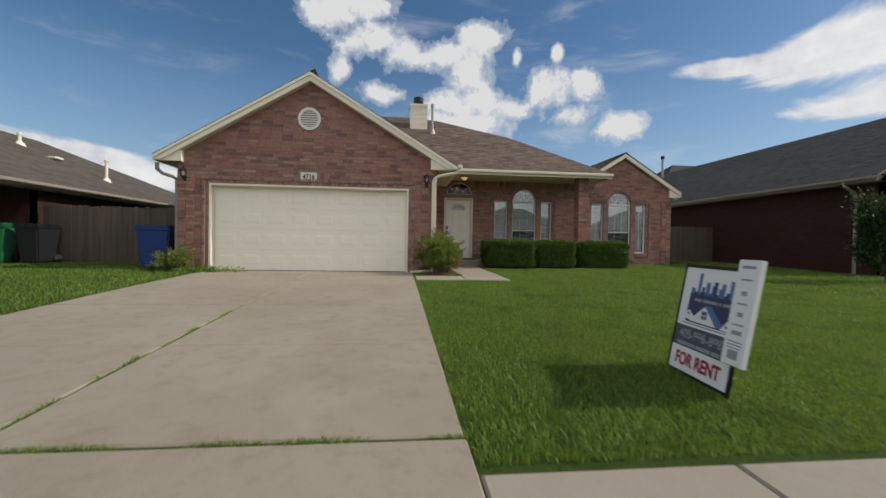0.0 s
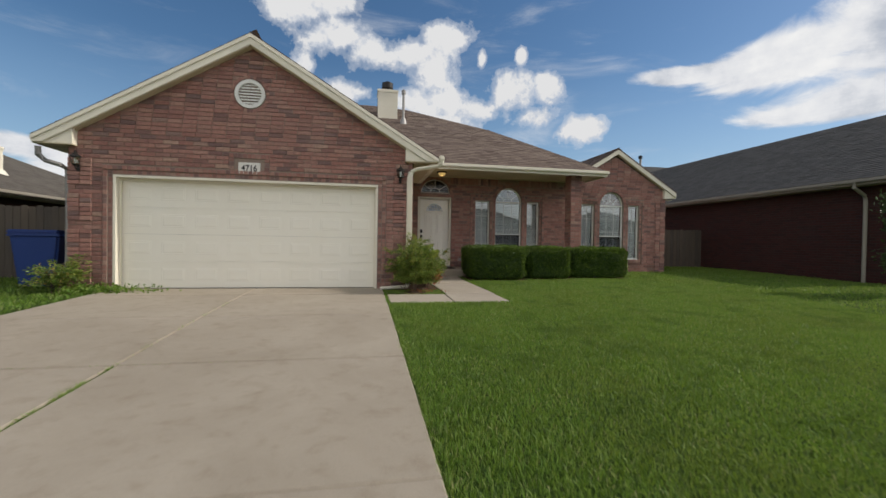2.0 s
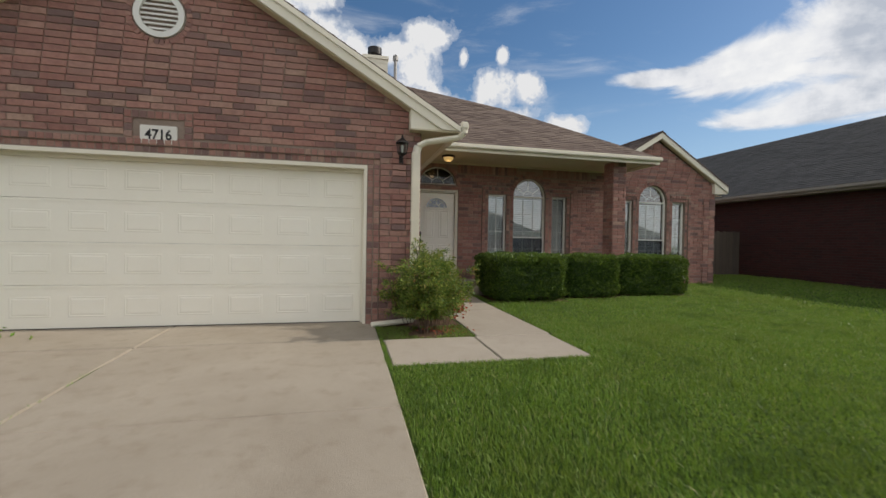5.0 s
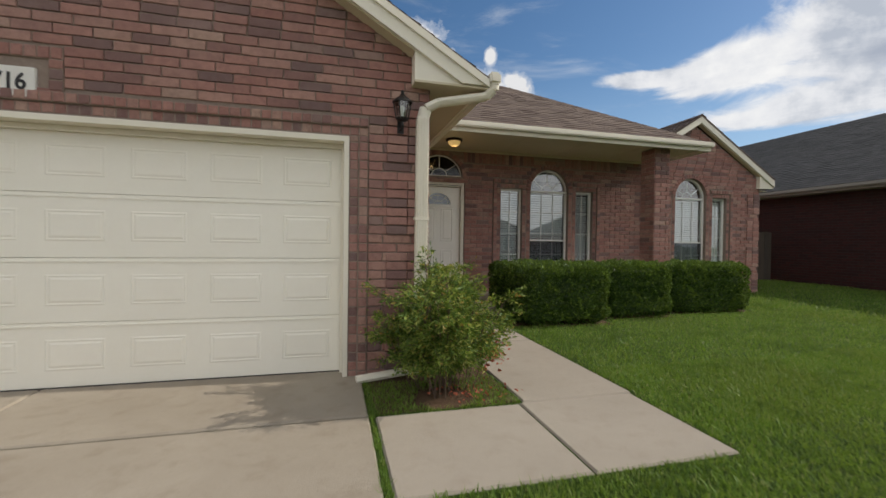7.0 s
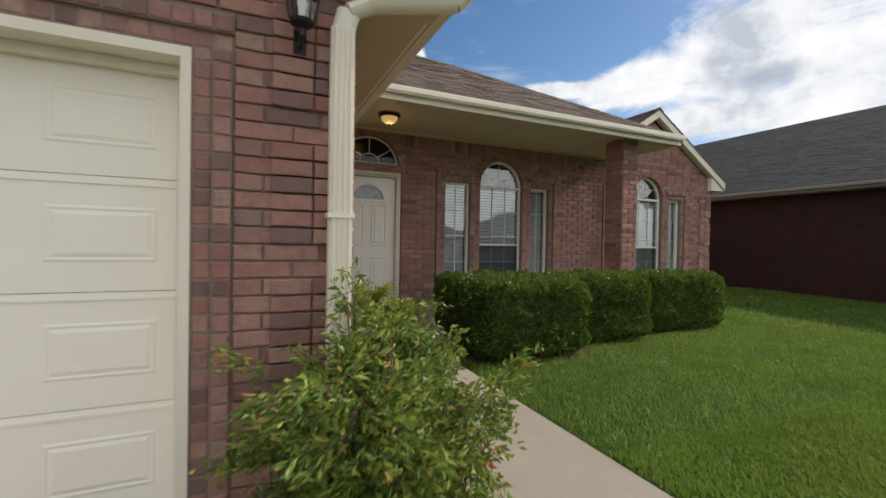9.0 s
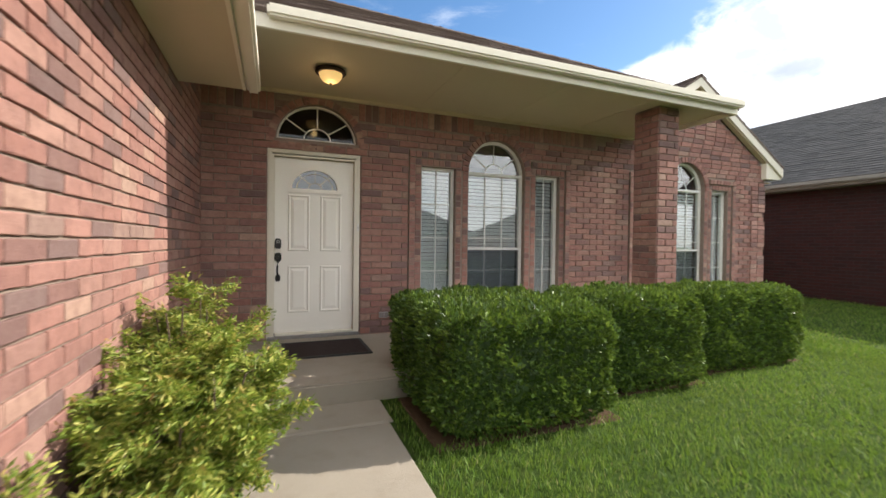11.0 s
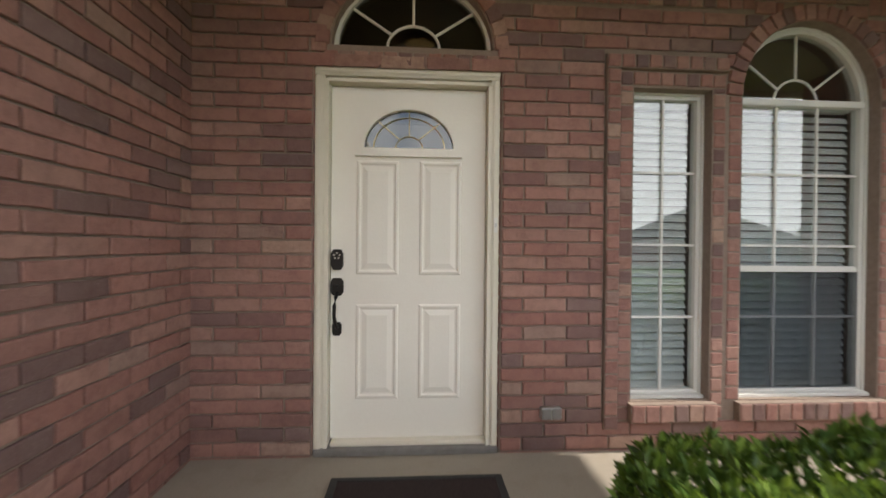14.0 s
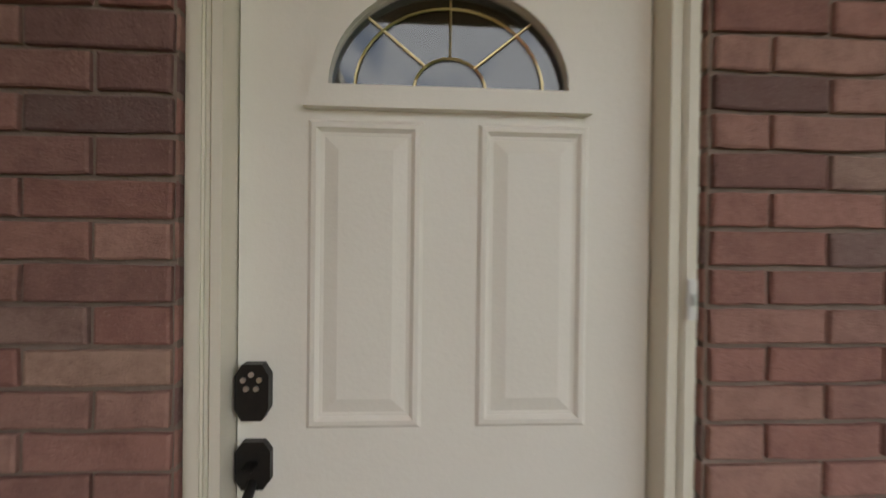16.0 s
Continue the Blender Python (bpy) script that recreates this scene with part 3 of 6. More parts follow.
class Bricks:
    """Collects the bricks of one wall; those near the walk become objects, the rest one mesh."""

    def __init__(self, wall, turn, origin, mat=None):
        self.wall, self.mat = wall, mat or M_BRICK
        self.m = Matrix.Translation(origin) @ Matrix.Rotation(turn, 4, "Z")
        self.vs, self.fs, self.count, self.turn, self.strips = [], [], 0, turn, []

    def add(self, u, v, w, h, d, lean=0.0, own=False):
        if own and self.count < 300 and abs(h - (COURSE - JOINT)) < 0.001:
            self.count += 1
            p = self.m @ Vector((u, 0, v))
            piece("brick", brick_mesh(w, d, self.mat), self.wall, p, (0, 0, self.turn), (w / round(w, 2), 1, 1))
            return
        vs, fs = brick_shape(w, h, d)
        k = len(self.vs)
        t = self.m @ Matrix.Translation((u, 0, v)) @ Matrix.Rotation(lean, 4, "Y")
        self.vs += [tuple(t @ Vector(p)) for p in vs]
        self.fs += [tuple(k + i for i in f) for f in fs]

    def field(self, loops, v0, v1, own=None, depth=0.013, rng=None):
        rng = rng or random.Random(7)
        row, v = 0, v0
        while v < v1:
            mid = v + COURSE / 2
            for a, b in spans(loops, mid):
                if b - a < 0.03:
                    continue
                u = a - (BRICK / 2 if row % 2 else 0.0)
                while u < b - 0.02:
                    s, e = max(u, a), min(u + BRICK, b)
                    if b - e < 0.04:
                        e = b
                    if e - s > 0.03:
                        self.add((s + e) / 2, mid, e - s - JOINT + rng.uniform(-0.003, 0.002), COURSE - JOINT, round(depth + rng.choice((0, 0, 0.0005, 0.001, -0.0005)), 4),
                                 own=own is not None and own(s, e, mid))
                    u = u + BRICK if e < b else b
            row, v = row + 1, v + COURSE

    def stack(self, u0, u1, v0, v1, depth):
        self.strips.append((u0, u1, v0, v1, depth - 0.007))
        v = v0
        while v < v1 - 0.03:
            h = min(COURSE, v1 - v)
            self.add((u0 + u1) / 2, v + h / 2, u1 - u0 - 0.008, h - JOINT, depth)
            v += COURSE

    def row(self, u0, u1, v0, v1, depth, width=COURSE):
        self.strips.append((u0, u1, v0, v1, depth - 0.007))
        n = max(1, round((u1 - u0) / width))
        for i in range(n):
            self.add(u0 + (i + 0.5) * (u1 - u0) / n, (v0 + v1) / 2, (u1 - u0) / n - 0.010, v1 - v0 - 0.010, depth)

    def ring(self, uc, vc, ru, rv, thick, depth, n):
        for i in range(n):
            a = math.pi * (i + 0.5) / n
            r = 1 + thick / 2 / ru
            self.add(uc + ru * r * math.cos(a), vc + (rv + thick / 2) * math.sin(a), math.pi * (ru + thick / 2) / n * 0.86, thick, depth, lean=math.pi / 2 - a)

    def close(self, label="red brick"):
        ob = piece("bricks", mesh_of("bricks", self.vs, self.fs, self.mat), self.wall)
        tagged(ob, label, kind="stuff")
        vs, fs = [], []
        for u0, u1, v0, v1, d in self.strips:
            if d > 0.004:
                b, f = brick_shape(u1 - u0, v1 - v0, d, 0.001, 0.0003)
                k = len(vs)
                t = self.m @ Matrix.Translation(((u0 + u1) / 2, 0, (v0 + v1) / 2))
                vs += [tuple(t @ Vector(p)) for p in b]
                fs += [tuple(k + i for i in q) for q in f]
        if vs:
            tagged(piece("mortar_bed", mesh_of("mortar_bed", vs, fs, M_MORTAR), self.wall), "grey mortar", kind="stuff")


def rake_z(x):
    return 5.11 - 0.596 * abs(x - AX)


# garage front
wall_g = thing("wall_garage_front", "red brick gable wall above the wide garage door", "brick wall", kind="structure")
DOOR_G = (-4.47, 0.25, 2.43)
gable = [(GX0, 0.1), (GX1, 0.1), (GX1, rake_z(GX1) - 0.08), (AX, rake_z(AX) - 0.10), (GX0, rake_z(GX0) - 0.08)]
gable_open = [(GX0, 0.1), (DOOR_G[0], 0.1), (DOOR_G[0], DOOR_G[2]), (DOOR_G[1], DOOR_G[2]), (DOOR_G[1], 0.1), (GX1, 0.1), (GX1, rake_z(GX1) - 0.08), (AX, rake_z(AX) - 0.10), (GX0, rake_z(GX0) - 0.08)]
part("mortar", prism([gable_open], on_y(YG), 0.0, 0.2), M_MORTAR, wall_g)
bg = Bricks(wall_g, 0.0, (0, YG, 0))
lo, hi = DOOR_G[0] - 0.165, DOOR_G[1] + 0.165
vent_hole = [(-2.17 + 0.31 * math.cos(i * math.pi / 12), 4.05 + 0.31 * math.sin(i * math.pi / 12)) for i in range(24)]
plaque_hole = rect(-2.53, -1.81, 2.52, 2.92)
field_g = [[(GX0, 0.32), (lo, 0.32), (lo, 2.60), (hi, 2.60), (hi, 0.32), (GX1, 0.32), (GX1, rake_z(GX1) - 0.10), (AX, rake_z(AX) - 0.13), (GX0, rake_z(GX0) - 0.10)], vent_hole, plaque_hole]
bg.field(field_g, 0.32, 5.0, own=lambda s, e, v: (s > 0.3 and v < 3.2) or (s > -1.2 and 2.6 < v < 3.2))
for k, dep in ((0, 0.004), (1, 0.028)):
    bg.stack(DOOR_G[1] + 0.005 + 0.08 * k, DOOR_G[1] + 0.08 + 0.08 * k, 0.32, 2.44, dep)
    bg.stack(DOOR_G[0] - 0.08 - 0.08 * k, DOOR_G[0] - 0.005 - 0.08 * k, 0.32, 2.44, dep)
    bg.row(lo, hi, 2.44 + 0.078 * k, 2.516 + 0.078 * k, dep)
bg.row(-2.53, -1.81, 2.83, 2.92, 0.02)
for u in (-2.53, -1.90):
    bg.stack(u, u + 0.09, 2.60, 2.83, 0.02)
bg.ring(-2.17, 4.05, 0.29, 0.29, 0.06, 0.018, 18)
for a in range(18):
    t = math.pi * (1 + (a + 0.5) / 18)
    bg.add(-2.17 + 0.32 * math.cos(t), 4.05 + 0.32 * math.sin(t), 0.048, 0.06, 0.018, lean=math.pi / 2 - t)
for k in range(4):                                   # quoins at both corners
    v0 = 0.32 + COURSE * 8 * k
    w = 0.38
    for j in range(6):
        for s in (1, -1):
            u1 = GX1 if s > 0 else GX0
            bg.add(u1 - s * (w / 4), v0 + (j + 0.5) * COURSE, w / 2 - 0.01, COURSE - JOINT, 0.033)
            bg.add(u1 - s * (w * 3 / 4), v0 + (j + 0.5) * COURSE, w / 2 - 0.01, COURSE - JOINT, 0.033)
bg.close()

# garage east side, along the path
wall_e = thing("wall_garage_east", "red brick side wall of the garage along the path", "brick wall", kind="structure")
part("mortar", prism([[(YG + 0.2, 0.1), (YW, 0.1), (YW, 3.38), (13.7, 3.38), (13.7, 3.0), (YG + 0.2, 3.0)]], on_x(XG), 0.0, 0.2), M_MORTAR, wall_e)
be = Bricks(wall_e, math.pi / 2, (XG, 0, 0))
be.field([[(YG, 0.32), (YW, 0.32), (YW, 3.36), (13.7, 3.36), (13.7, 2.99), (YG, 2.99)]], 0.32, 3.36, own=lambda s, e, v: s > 12.75 and 0.5 < v < 3.0)
be.close()
part("mortar_return", boxes((XG - 0.2, XG, YG + 0.0005, YG + 0.2, 0.1, 3.0)), M_MORTAR, wall_e)

# entry wall and east wing, one plane
W_A, W_B = 4.45, 8.07                                # middles of the two window groups
DOOR_E = (1.655, 2.61, 2.70)


SIDE_L, ARCHED, SIDE_R = (-1.025, -0.55), (-0.365, 0.51), (0.69, 1.10)   # the three openings of a group, from its middle


def group_holes(c):
    return [rect(c + SIDE_L[0], c + SIDE_L[1], 0.83, 2.65), arch(c + ARCHED[0], c + ARCHED[1], 0.83, 2.62, 0.46), rect(c + SIDE_R[0], c + SIDE_R[1], 0.83, 2.65)]


wall_n = thing("wall_entry", "red brick front wall with arched window groups", "brick wall", kind="structure")
wing_top = [(6.2, 3.40), (7.0, 3.55), (8.25, 4.28), (10.15, 3.16)]
outer = [(XG - 0.2, 0.1), (1.607, 0.1), (1.607, 2.72), (2.653, 2.72), (2.653, 0.1), (10.15, 0.1)] + wing_top[::-1] + [(XG - 0.2, 3.40)]
TRANSOM = arch(1.70, 2.60, 2.83, 2.83, 0.42)
holes = group_holes(W_A) + group_holes(W_B) + [TRANSOM]
part("mortar", prism([outer] + holes, on_y(YW), 0.0, 0.2), M_MORTAR, wall_n)
bw = Bricks(wall_n, 0.0, (0, YW, 0))


def grown(c, m):
    return [rect(c + SIDE_L[0] - m, c + SIDE_L[1] + 0.085, 0.72, 2.74 + 0.09), arch(c + ARCHED[0] - 0.085, c + ARCHED[1] + 0.085, 0.72, 2.62, 0.46 + 0.10), rect(c + SIDE_R[0] - 0.085, c + SIDE_R[1] + m, 0.72, 2.74 + 0.09)]


field_w = [[(XG, 0.32), (1.605, 0.32), (1.605, 2.72), (2.655, 2.72), (2.655, 0.32), (10.15, 0.32), (10.15, 3.14), (8.25, 4.26), (7.0, 3.52), (6.2, 3.12), (4.86, 3.12), (4.86, 3.28), (4.15, 3.28), (4.15, 3.12), (2.62, 3.12), (2.62, 3.28), (1.68, 3.28), (1.68, 3.12), (XG, 3.12)]]
field_w += grown(W_A, 0.175) + grown(W_B, 0.175) + [arch(1.68, 2.62, 2.78, 2.83, 0.50)]
bw.field(field_w, 0.32, 4.3, own=lambda s, e, v: e < 3.3 and v > 0.55)
for u0, u1 in ((XG, 1.68), (2.62, 4.15), (4.86, 6.2)):               # soldier course under the ceiling
    bw.row(u0, u1, 3.12, 3.335, 0.012)
for c in (W_A, W_B):
    for s in (-1, 1):
        a, b = (c + SIDE_L[0], c + SIDE_L[1]) if s < 0 else (c + SIDE_R[0], c + SIDE_R[1])
        o0, o1 = (a - 0.085, a - 0.005) if s < 0 else (b + 0.005, b + 0.085)
        p0, p1 = (a - 0.17, a - 0.09) if s < 0 else (b + 0.09, b + 0.17)
        i0, i1 = (b + 0.005, b + 0.08) if s < 0 else (a - 0.08, a - 0.005)
        bw.stack(o0, o1, 0.72, 2.66, 0.006)
        bw.stack(i0, i1, 0.72, 2.66, 0.006)
        bw.stack(p0, p1, 0.68, 2.745, 0.036)
        bw.row(min(o0, i0), max(o1, i1), 2.66, 2.74, 0.008)
        bw.row(min(p0, i0), max(p1, i1), 2.75, 2.83, 0.036)
        bw.row(a - 0.02, b + 0.02, 0.72, 0.825, 0.055)
    bw.row(c + ARCHED[0] - 0.03, c + ARCHED[1] + 0.03, 0.72, 0.825, 0.055)
    for u in (c + ARCHED[0] - 0.045, c + ARCHED[1] + 0.045):
        bw.stack(u - 0.04, u + 0.04, 0.83, 2.62, 0.006)
    bw.ring(c + 0.0725, 2.62, 0.4475, 0.46, 0.09, 0.02, 22)
bw.ring(2.15, 2.83, 0.46, 0.42, 0.08, 0.014, 18)
bw.row(1.66, 2.64, 2.715, 2.80, 0.012)
for k in range(4):
    for j in range(6):
        bw.add(10.15 - 0.10, 0.40 + COURSE * (8 * k + j + 0.5), 0.19, COURSE - JOINT, 0.033)
        bw.add(10.15 - 0.29, 0.40 + COURSE * (8 * k + j + 0.5), 0.17, COURSE - JOINT, 0.033)
bw.close()
for turn, org, k in ((math.pi / 2, (DOOR_E[0] - 0.05, 0, 0), 1), (-math.pi / 2, (DOOR_E[1] + 0.04, 0, 0), -1)):   # returns beside the door
    br = Bricks(wall_n, turn, org)
    br.stack(*((YW - 0.008, YW + 0.05) if k > 0 else (-YW - 0.05, -YW + 0.008)), 0.56, 2.70, 0.004)
    br.close()

# the rest of the shell, closed
shell = thing("wall_house_sides", "red brick side and rear walls of the house", "brick wall", kind="structure")
part("wall_west", boxes((GX0, GX0 + 0.2, YG + 0.2, 24, 0.1, 3.12)), M_BRICK, shell)
part("wall_east", boxes((9.95, 10.15, YW + 0.2, 24, 0.1, 3.14)), M_BRICK, shell)
part("wall_north", boxes((GX0 + 0.2, 10.0, 23.8, 24, 0.1, 3.12)), M_BRICK, shell)
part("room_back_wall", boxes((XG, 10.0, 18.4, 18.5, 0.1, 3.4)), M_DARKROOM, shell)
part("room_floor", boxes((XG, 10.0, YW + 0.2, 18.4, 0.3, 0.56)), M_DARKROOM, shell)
tagged(part("ceiling_room", boxes((XG, 10.0, YW + 0.2, 18.4, 3.38, 3.42)), M_DARKROOM), "plain ceiling inside the house, coloured dark grey as unlit", "ceiling", kind="structure")
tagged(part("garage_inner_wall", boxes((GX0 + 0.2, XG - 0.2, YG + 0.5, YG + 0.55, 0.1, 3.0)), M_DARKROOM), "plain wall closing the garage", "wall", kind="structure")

column = thing("porch_column", "square red brick column holding the porch roof", "column")
part("mortar_core", boxes((5.975, 6.295, 13.585, 13.945, 0.3, CEIL_Z - 0.001)), M_MORTAR, column)
for turn, org, u0, u1 in ((0.0, (0, 13.585, 0), 5.97, 6.30), (math.pi, (0, 13.945, 0), -6.30, -5.97), (math.pi / 2, (6.295, 0, 0), 13.58, 13.95), (-math.pi / 2, (5.975, 0, 0), -13.95, -13.58)):
    bc = Bricks(column, turn, org)
    bc.field([rect(u0, u1, 0.55, CEIL_Z)], 0.32, CEIL_Z)
    bc.close()

# ---- roofs ----
def shingles(name, corners, mat, parent, row=0.145, tab=0.30, thick=0.008, label=""):
    """Courses of shingle tabs on a flat polygon; corners[0] to corners[1] is the eave."""
    P = [Vector(c) for c in corners]
    ex = (P[1] - P[0]).normalized()
    nrm = sum(((P[i] - P[0]).cross(P[i + 1] - P[0]) for i in range(1, len(P) - 1)), Vector()).normalized()
    ey = nrm.cross(ex)
    if max((p - P[0]).dot(ey) for p in P) < 0.01:
        ey = -ey
    if nrm.z < 0:
        nrm = -nrm
    flat = [((p - P[0]).dot(ex), (p - P[0]).dot(ey)) for p in P]
    top = max(v for _, v in flat)
    rng = random.Random(len(name) + int(top * 100))
    vs, fs = [], []
    v, k = 0.0, 0
    while v < top:
        low, high = spans([flat], min(v + 0.004, top - 0.001)), spans([flat], min(v + row * 0.97, top - 0.001))
        if len(low) == len(high) == 1:
            low = [(max(low[0][0], high[0][0]), min(low[0][1], high[0][1]))]
        for a, b in low:
            u = a - rng.uniform(0, tab)
            while u < b:
                w = tab * rng.choice((0.6, 0.8, 1.0, 1.15))
                s, e = max(u, a), min(u + w, b)
                u += w
                if e - s < 0.01:
                    continue
                lift = thick * rng.choice((0.7, 1.0, 1.5))
                n = len(vs)
                for uu, vv, hh in ((s, v, 0), (e, v, 0), (e, v, lift), (s, v, lift), (e, v + row, 0.001), (s, v + row, 0.001)):
                    vs.append(tuple(P[0] + ex * uu + ey * vv + nrm * hh))
                fs += [(n, n + 1, n + 2, n + 3), (n + 3, n + 2, n + 4, n + 5)]
        v += row
        k += 1
    deck_v = [tuple(p) for p in P] + [tuple(p - nrm * 0.03) for p in P]
    m = len(P)
    deck_f = [tuple(range(m)), tuple(range(2 * m - 1, m - 1, -1))] + [(i, (i + 1) % m, (i + 1) % m + m, i + m) for i in range(m)]
    piece(name + "_deck", mesh_of("deck", deck_v, deck_f, mat), parent)
    tagged(piece("shingles", mesh_of("shingles", vs, fs, mat), parent), label or "asphalt shingles", kind="stuff")


roof = thing("roof", "brown asphalt shingle roof with gables and a hip", "roof", kind="structure")
RZ = 5.13
def rz_g(x):
    return RZ - 0.597 * abs(x - AX)


YF = 10.42
shingles("west_slope", [(-5.63, 24, rz_g(-5.63)), (-5.63, YF, rz_g(-5.63)), (AX, YF, RZ), (AX, 24, RZ)], M_SHINGLE, roof)
shingles("east_slope", [(1.45, YF, rz_g(1.45)), (1.45, 13.72, rz_g(1.45)), (0.72, 13.74, rz_g(0.72)), (0.72, 19, rz_g(0.72)), (AX, 19, RZ), (AX, YF, RZ)], M_SHINGLE, roof)
YE, ZE, SL = 13.30, 3.43, 0.583
def rz_m(y):
    return ZE + SL * (y - YE)


H1, H2, H3 = (4.30, 16.45, rz_m(16.45)), (1.55, 18.28, rz_m(18.28)), (0.35, 18.55, rz_m(18.55))
shingles("porch_slope", [(0.2, YE, ZE), (7.0, YE, ZE), H1, H2, H3, (-4.0, 18.55, rz_m(18.55)), (-4.0, 17.0, rz_m(17.0))], M_SHINGLE, roof)
def ridge_cap(pts, name="ridge_cap", w=0.13):
    """Bent cap shingles lapped along a ridge or hip."""
    for p, q in zip(pts, pts[1:]):
        p, q = Vector(p), Vector(q)
        d = (q - p).normalized()
        side = d.cross(Vector((0, 0, 1))).normalized()
        n = max(1, int((q - p).length / 0.2))
        for i in range(n):
            a, b = p.lerp(q, i / n), p.lerp(q, (i + 1) / n) + d * 0.05
            up = Vector((0, 0, 0.022))
            vs = [a - side * w - Vector((0, 0, 0.055)), a + up, a + side * w - Vector((0, 0, 0.055)), b - side * w - Vector((0, 0, 0.065)), b + up * 0.6, b + side * w - Vector((0, 0, 0.065))]
            vs += [v - Vector((0, 0, 0.012)) for v in vs]
            piece(name, mesh_of(name, [tuple(v) for v in vs], [(0, 1, 4, 3), (1, 2, 5, 4), (6, 7, 1, 0), (7, 8, 2, 1)], M_SHINGLE), roof)


ridge_cap([(7.0, YE, ZE), H1, H2, H3, (-2.0, 18.55, rz_m(18.55))])
ridge_cap([(AX, YF + 0.06, RZ - 0.025), (AX, 17.0, RZ)])
def flat_part(name, loops, mat, parent):
    bm = bmesh.new()
    for lp in loops:
        bm.faces.new([bm.verts.new(p) for p in lp])
    return part(name, bm, mat, parent)


shingles("hip_slope", [(7.0, YE, ZE), (7.0, 24, ZE), (4.3, 24, H1[2]), H1], M_SHINGLE, roof)
flat_part("rear_slope", [[H1, (4.3, 24, H1[2]), (1.55, 24, H2[2]), H2], [H2, (1.55, 24, H2[2]), (0.35, 24, H3[2]), H3], [H3, (0.35, 24, H3[2]), (-4, 24, H3[2]), (-4, 18.55, H3[2])], [(-5.7, 24, 3.0), (10.6, 24, 3.0), (4.3, 24, H1[2]), (-4, 24, H3[2])]], M_SHINGLE, roof)
WX, WZ, YV = 8.26, 4.52, 14.77
def rz_w(x):
    return WZ - 0.62 * abs(x - WX)


shingles("wing_east", [(10.47, YV, rz_w(10.47)), (10.47, 24, rz_w(10.47)), (WX, 24, WZ), (WX, YV, WZ)], M_SHINGLE, roof)
ridge_cap([(WX, YV, WZ), (WX, 20.0, WZ)])
shingles("wing_west", [(6.6, 24, rz_w(6.6)), (6.6, YV, rz_w(6.6)), (WX, YV, WZ), (WX, 24, WZ)], M_SHINGLE, roof)


def rake(name, x0, z0, x1, z1, y0, depth, mat, parent, proj=0.0):
    """A sloping barge board below the roof edge."""
    ln = [(x0, z0), (x1, z1), (x1, z1 - depth), (x0, z0 - depth)]
    return part(name, prism([ln], on_y(y0), 0.0, 0.035), mat, parent)


trim = thing("trim", "cream painted barge boards, fascia and soffits", "trim", kind="structure")
for xe in (-5.63, 1.45):
    way = 1 if xe > AX else -1
    foot = AX + way * (RZ - 0.212 - 2.925) / 0.597
    part("barge_board", prism([[(AX, RZ - 0.012), (xe, rz_g(xe) - 0.012), (xe, 2.925), (foot, 2.925), (AX, RZ - 0.212)]], on_y(YF + 0.01), 0.0, 0.035), M_TRIM, trim)
    rake("barge_moulding", AX, RZ - 0.016, xe, rz_g(xe) - 0.016, YF - 0.012, 0.07, M_TRIM, trim)
    part("rake_soffit", prism([[(AX, RZ - 0.20), (foot, 2.937), (foot - way * 0.03, 2.93), (AX, RZ - 0.225)]], on_y(YF + 0.046), 0.0, 0.17), M_SOFFIT, trim)
# boxed returns at the garage eaves
for xa, xb, inner in ((0.79, 1.45, 0.79), (-5.63, -5.03, -5.03)):
    outer_x = xb if inner == xa else xa
    zt = rz_g(outer_x)
    tri = [(inner, 2.92), (outer_x, 2.92), (outer_x, zt - 0.03), (inner, rz_g(inner) - 0.19)]
    part("eave_return", prism([tri], on_y(YF + 0.045), 0.0, 0.16), M_TRIM, trim)
    part("return_soffit", boxes((xa, xb, YF + 0.03, YF + 0.42, 2.90, 2.918)), M_SOFFIT, trim)
# east eave of the garage: soffit, fascia, gutter
part("soffit_east", boxes((XG + 0.015, 1.43, YF + 0.21, 13.75, 2.940, 2.952)), M_SOFFIT, trim)
part("eave_end", boxes((XG + 0.015, 1.43, 13.73, 13.75, 2.953, 3.34)), M_TRIM, trim)
part("fascia_east", boxes((1.43, 1.455, YF + 0.2, 13.75, 2.932, 3.05)), M_TRIM, trim)
part("fascia_west", boxes((-5.65, -5.62, YF + 0.2, 24, 2.90, 3.02), (-5.62, GX0, YF + 0.2, 24, 2.90, 2.92)), M_TRIM, trim)
part("gutter_east", boxes((1.457, 1.565, YF - 0.02, 13.85, 2.945, 3.05), bevel=0.02), M_TRIM, trim)
part("fascia_porch", boxes((1.0, 6.98, YE + 0.02, YE + 0.05, 3.30, 3.45)), M_TRIM, trim)
part("gutter_porch", boxes((1.62, 7.0, YE - 0.07, YE + 0.018, 3.365, 3.455), bevel=0.018), M_TRIM, trim)
part("fascia_porch_end", boxes((6.955, 6.985, YE + 0.05, YW - 0.30, 3.30, 3.45)), M_TRIM, trim)
for xe in (10.47, 6.95):
    rake("barge_board", WX, WZ - 0.012, xe, rz_w(xe) - 0.012, YV + 0.01, 0.17, M_TRIM, trim)
    part("rake_soffit", prism([[(WX, WZ - 0.17), (xe, rz_w(xe) - 0.17), (xe, rz_w(xe) - 0.20), (WX, WZ - 0.20)]], on_y(YV + 0.046), 0.0, 0.09), M_SOFFIT, trim)
tri = [(10.05, 2.92), (10.47, 2.93), (10.47, rz_w(10.47) - 0.02), (10.05, rz_w(10.05) - 0.18)]
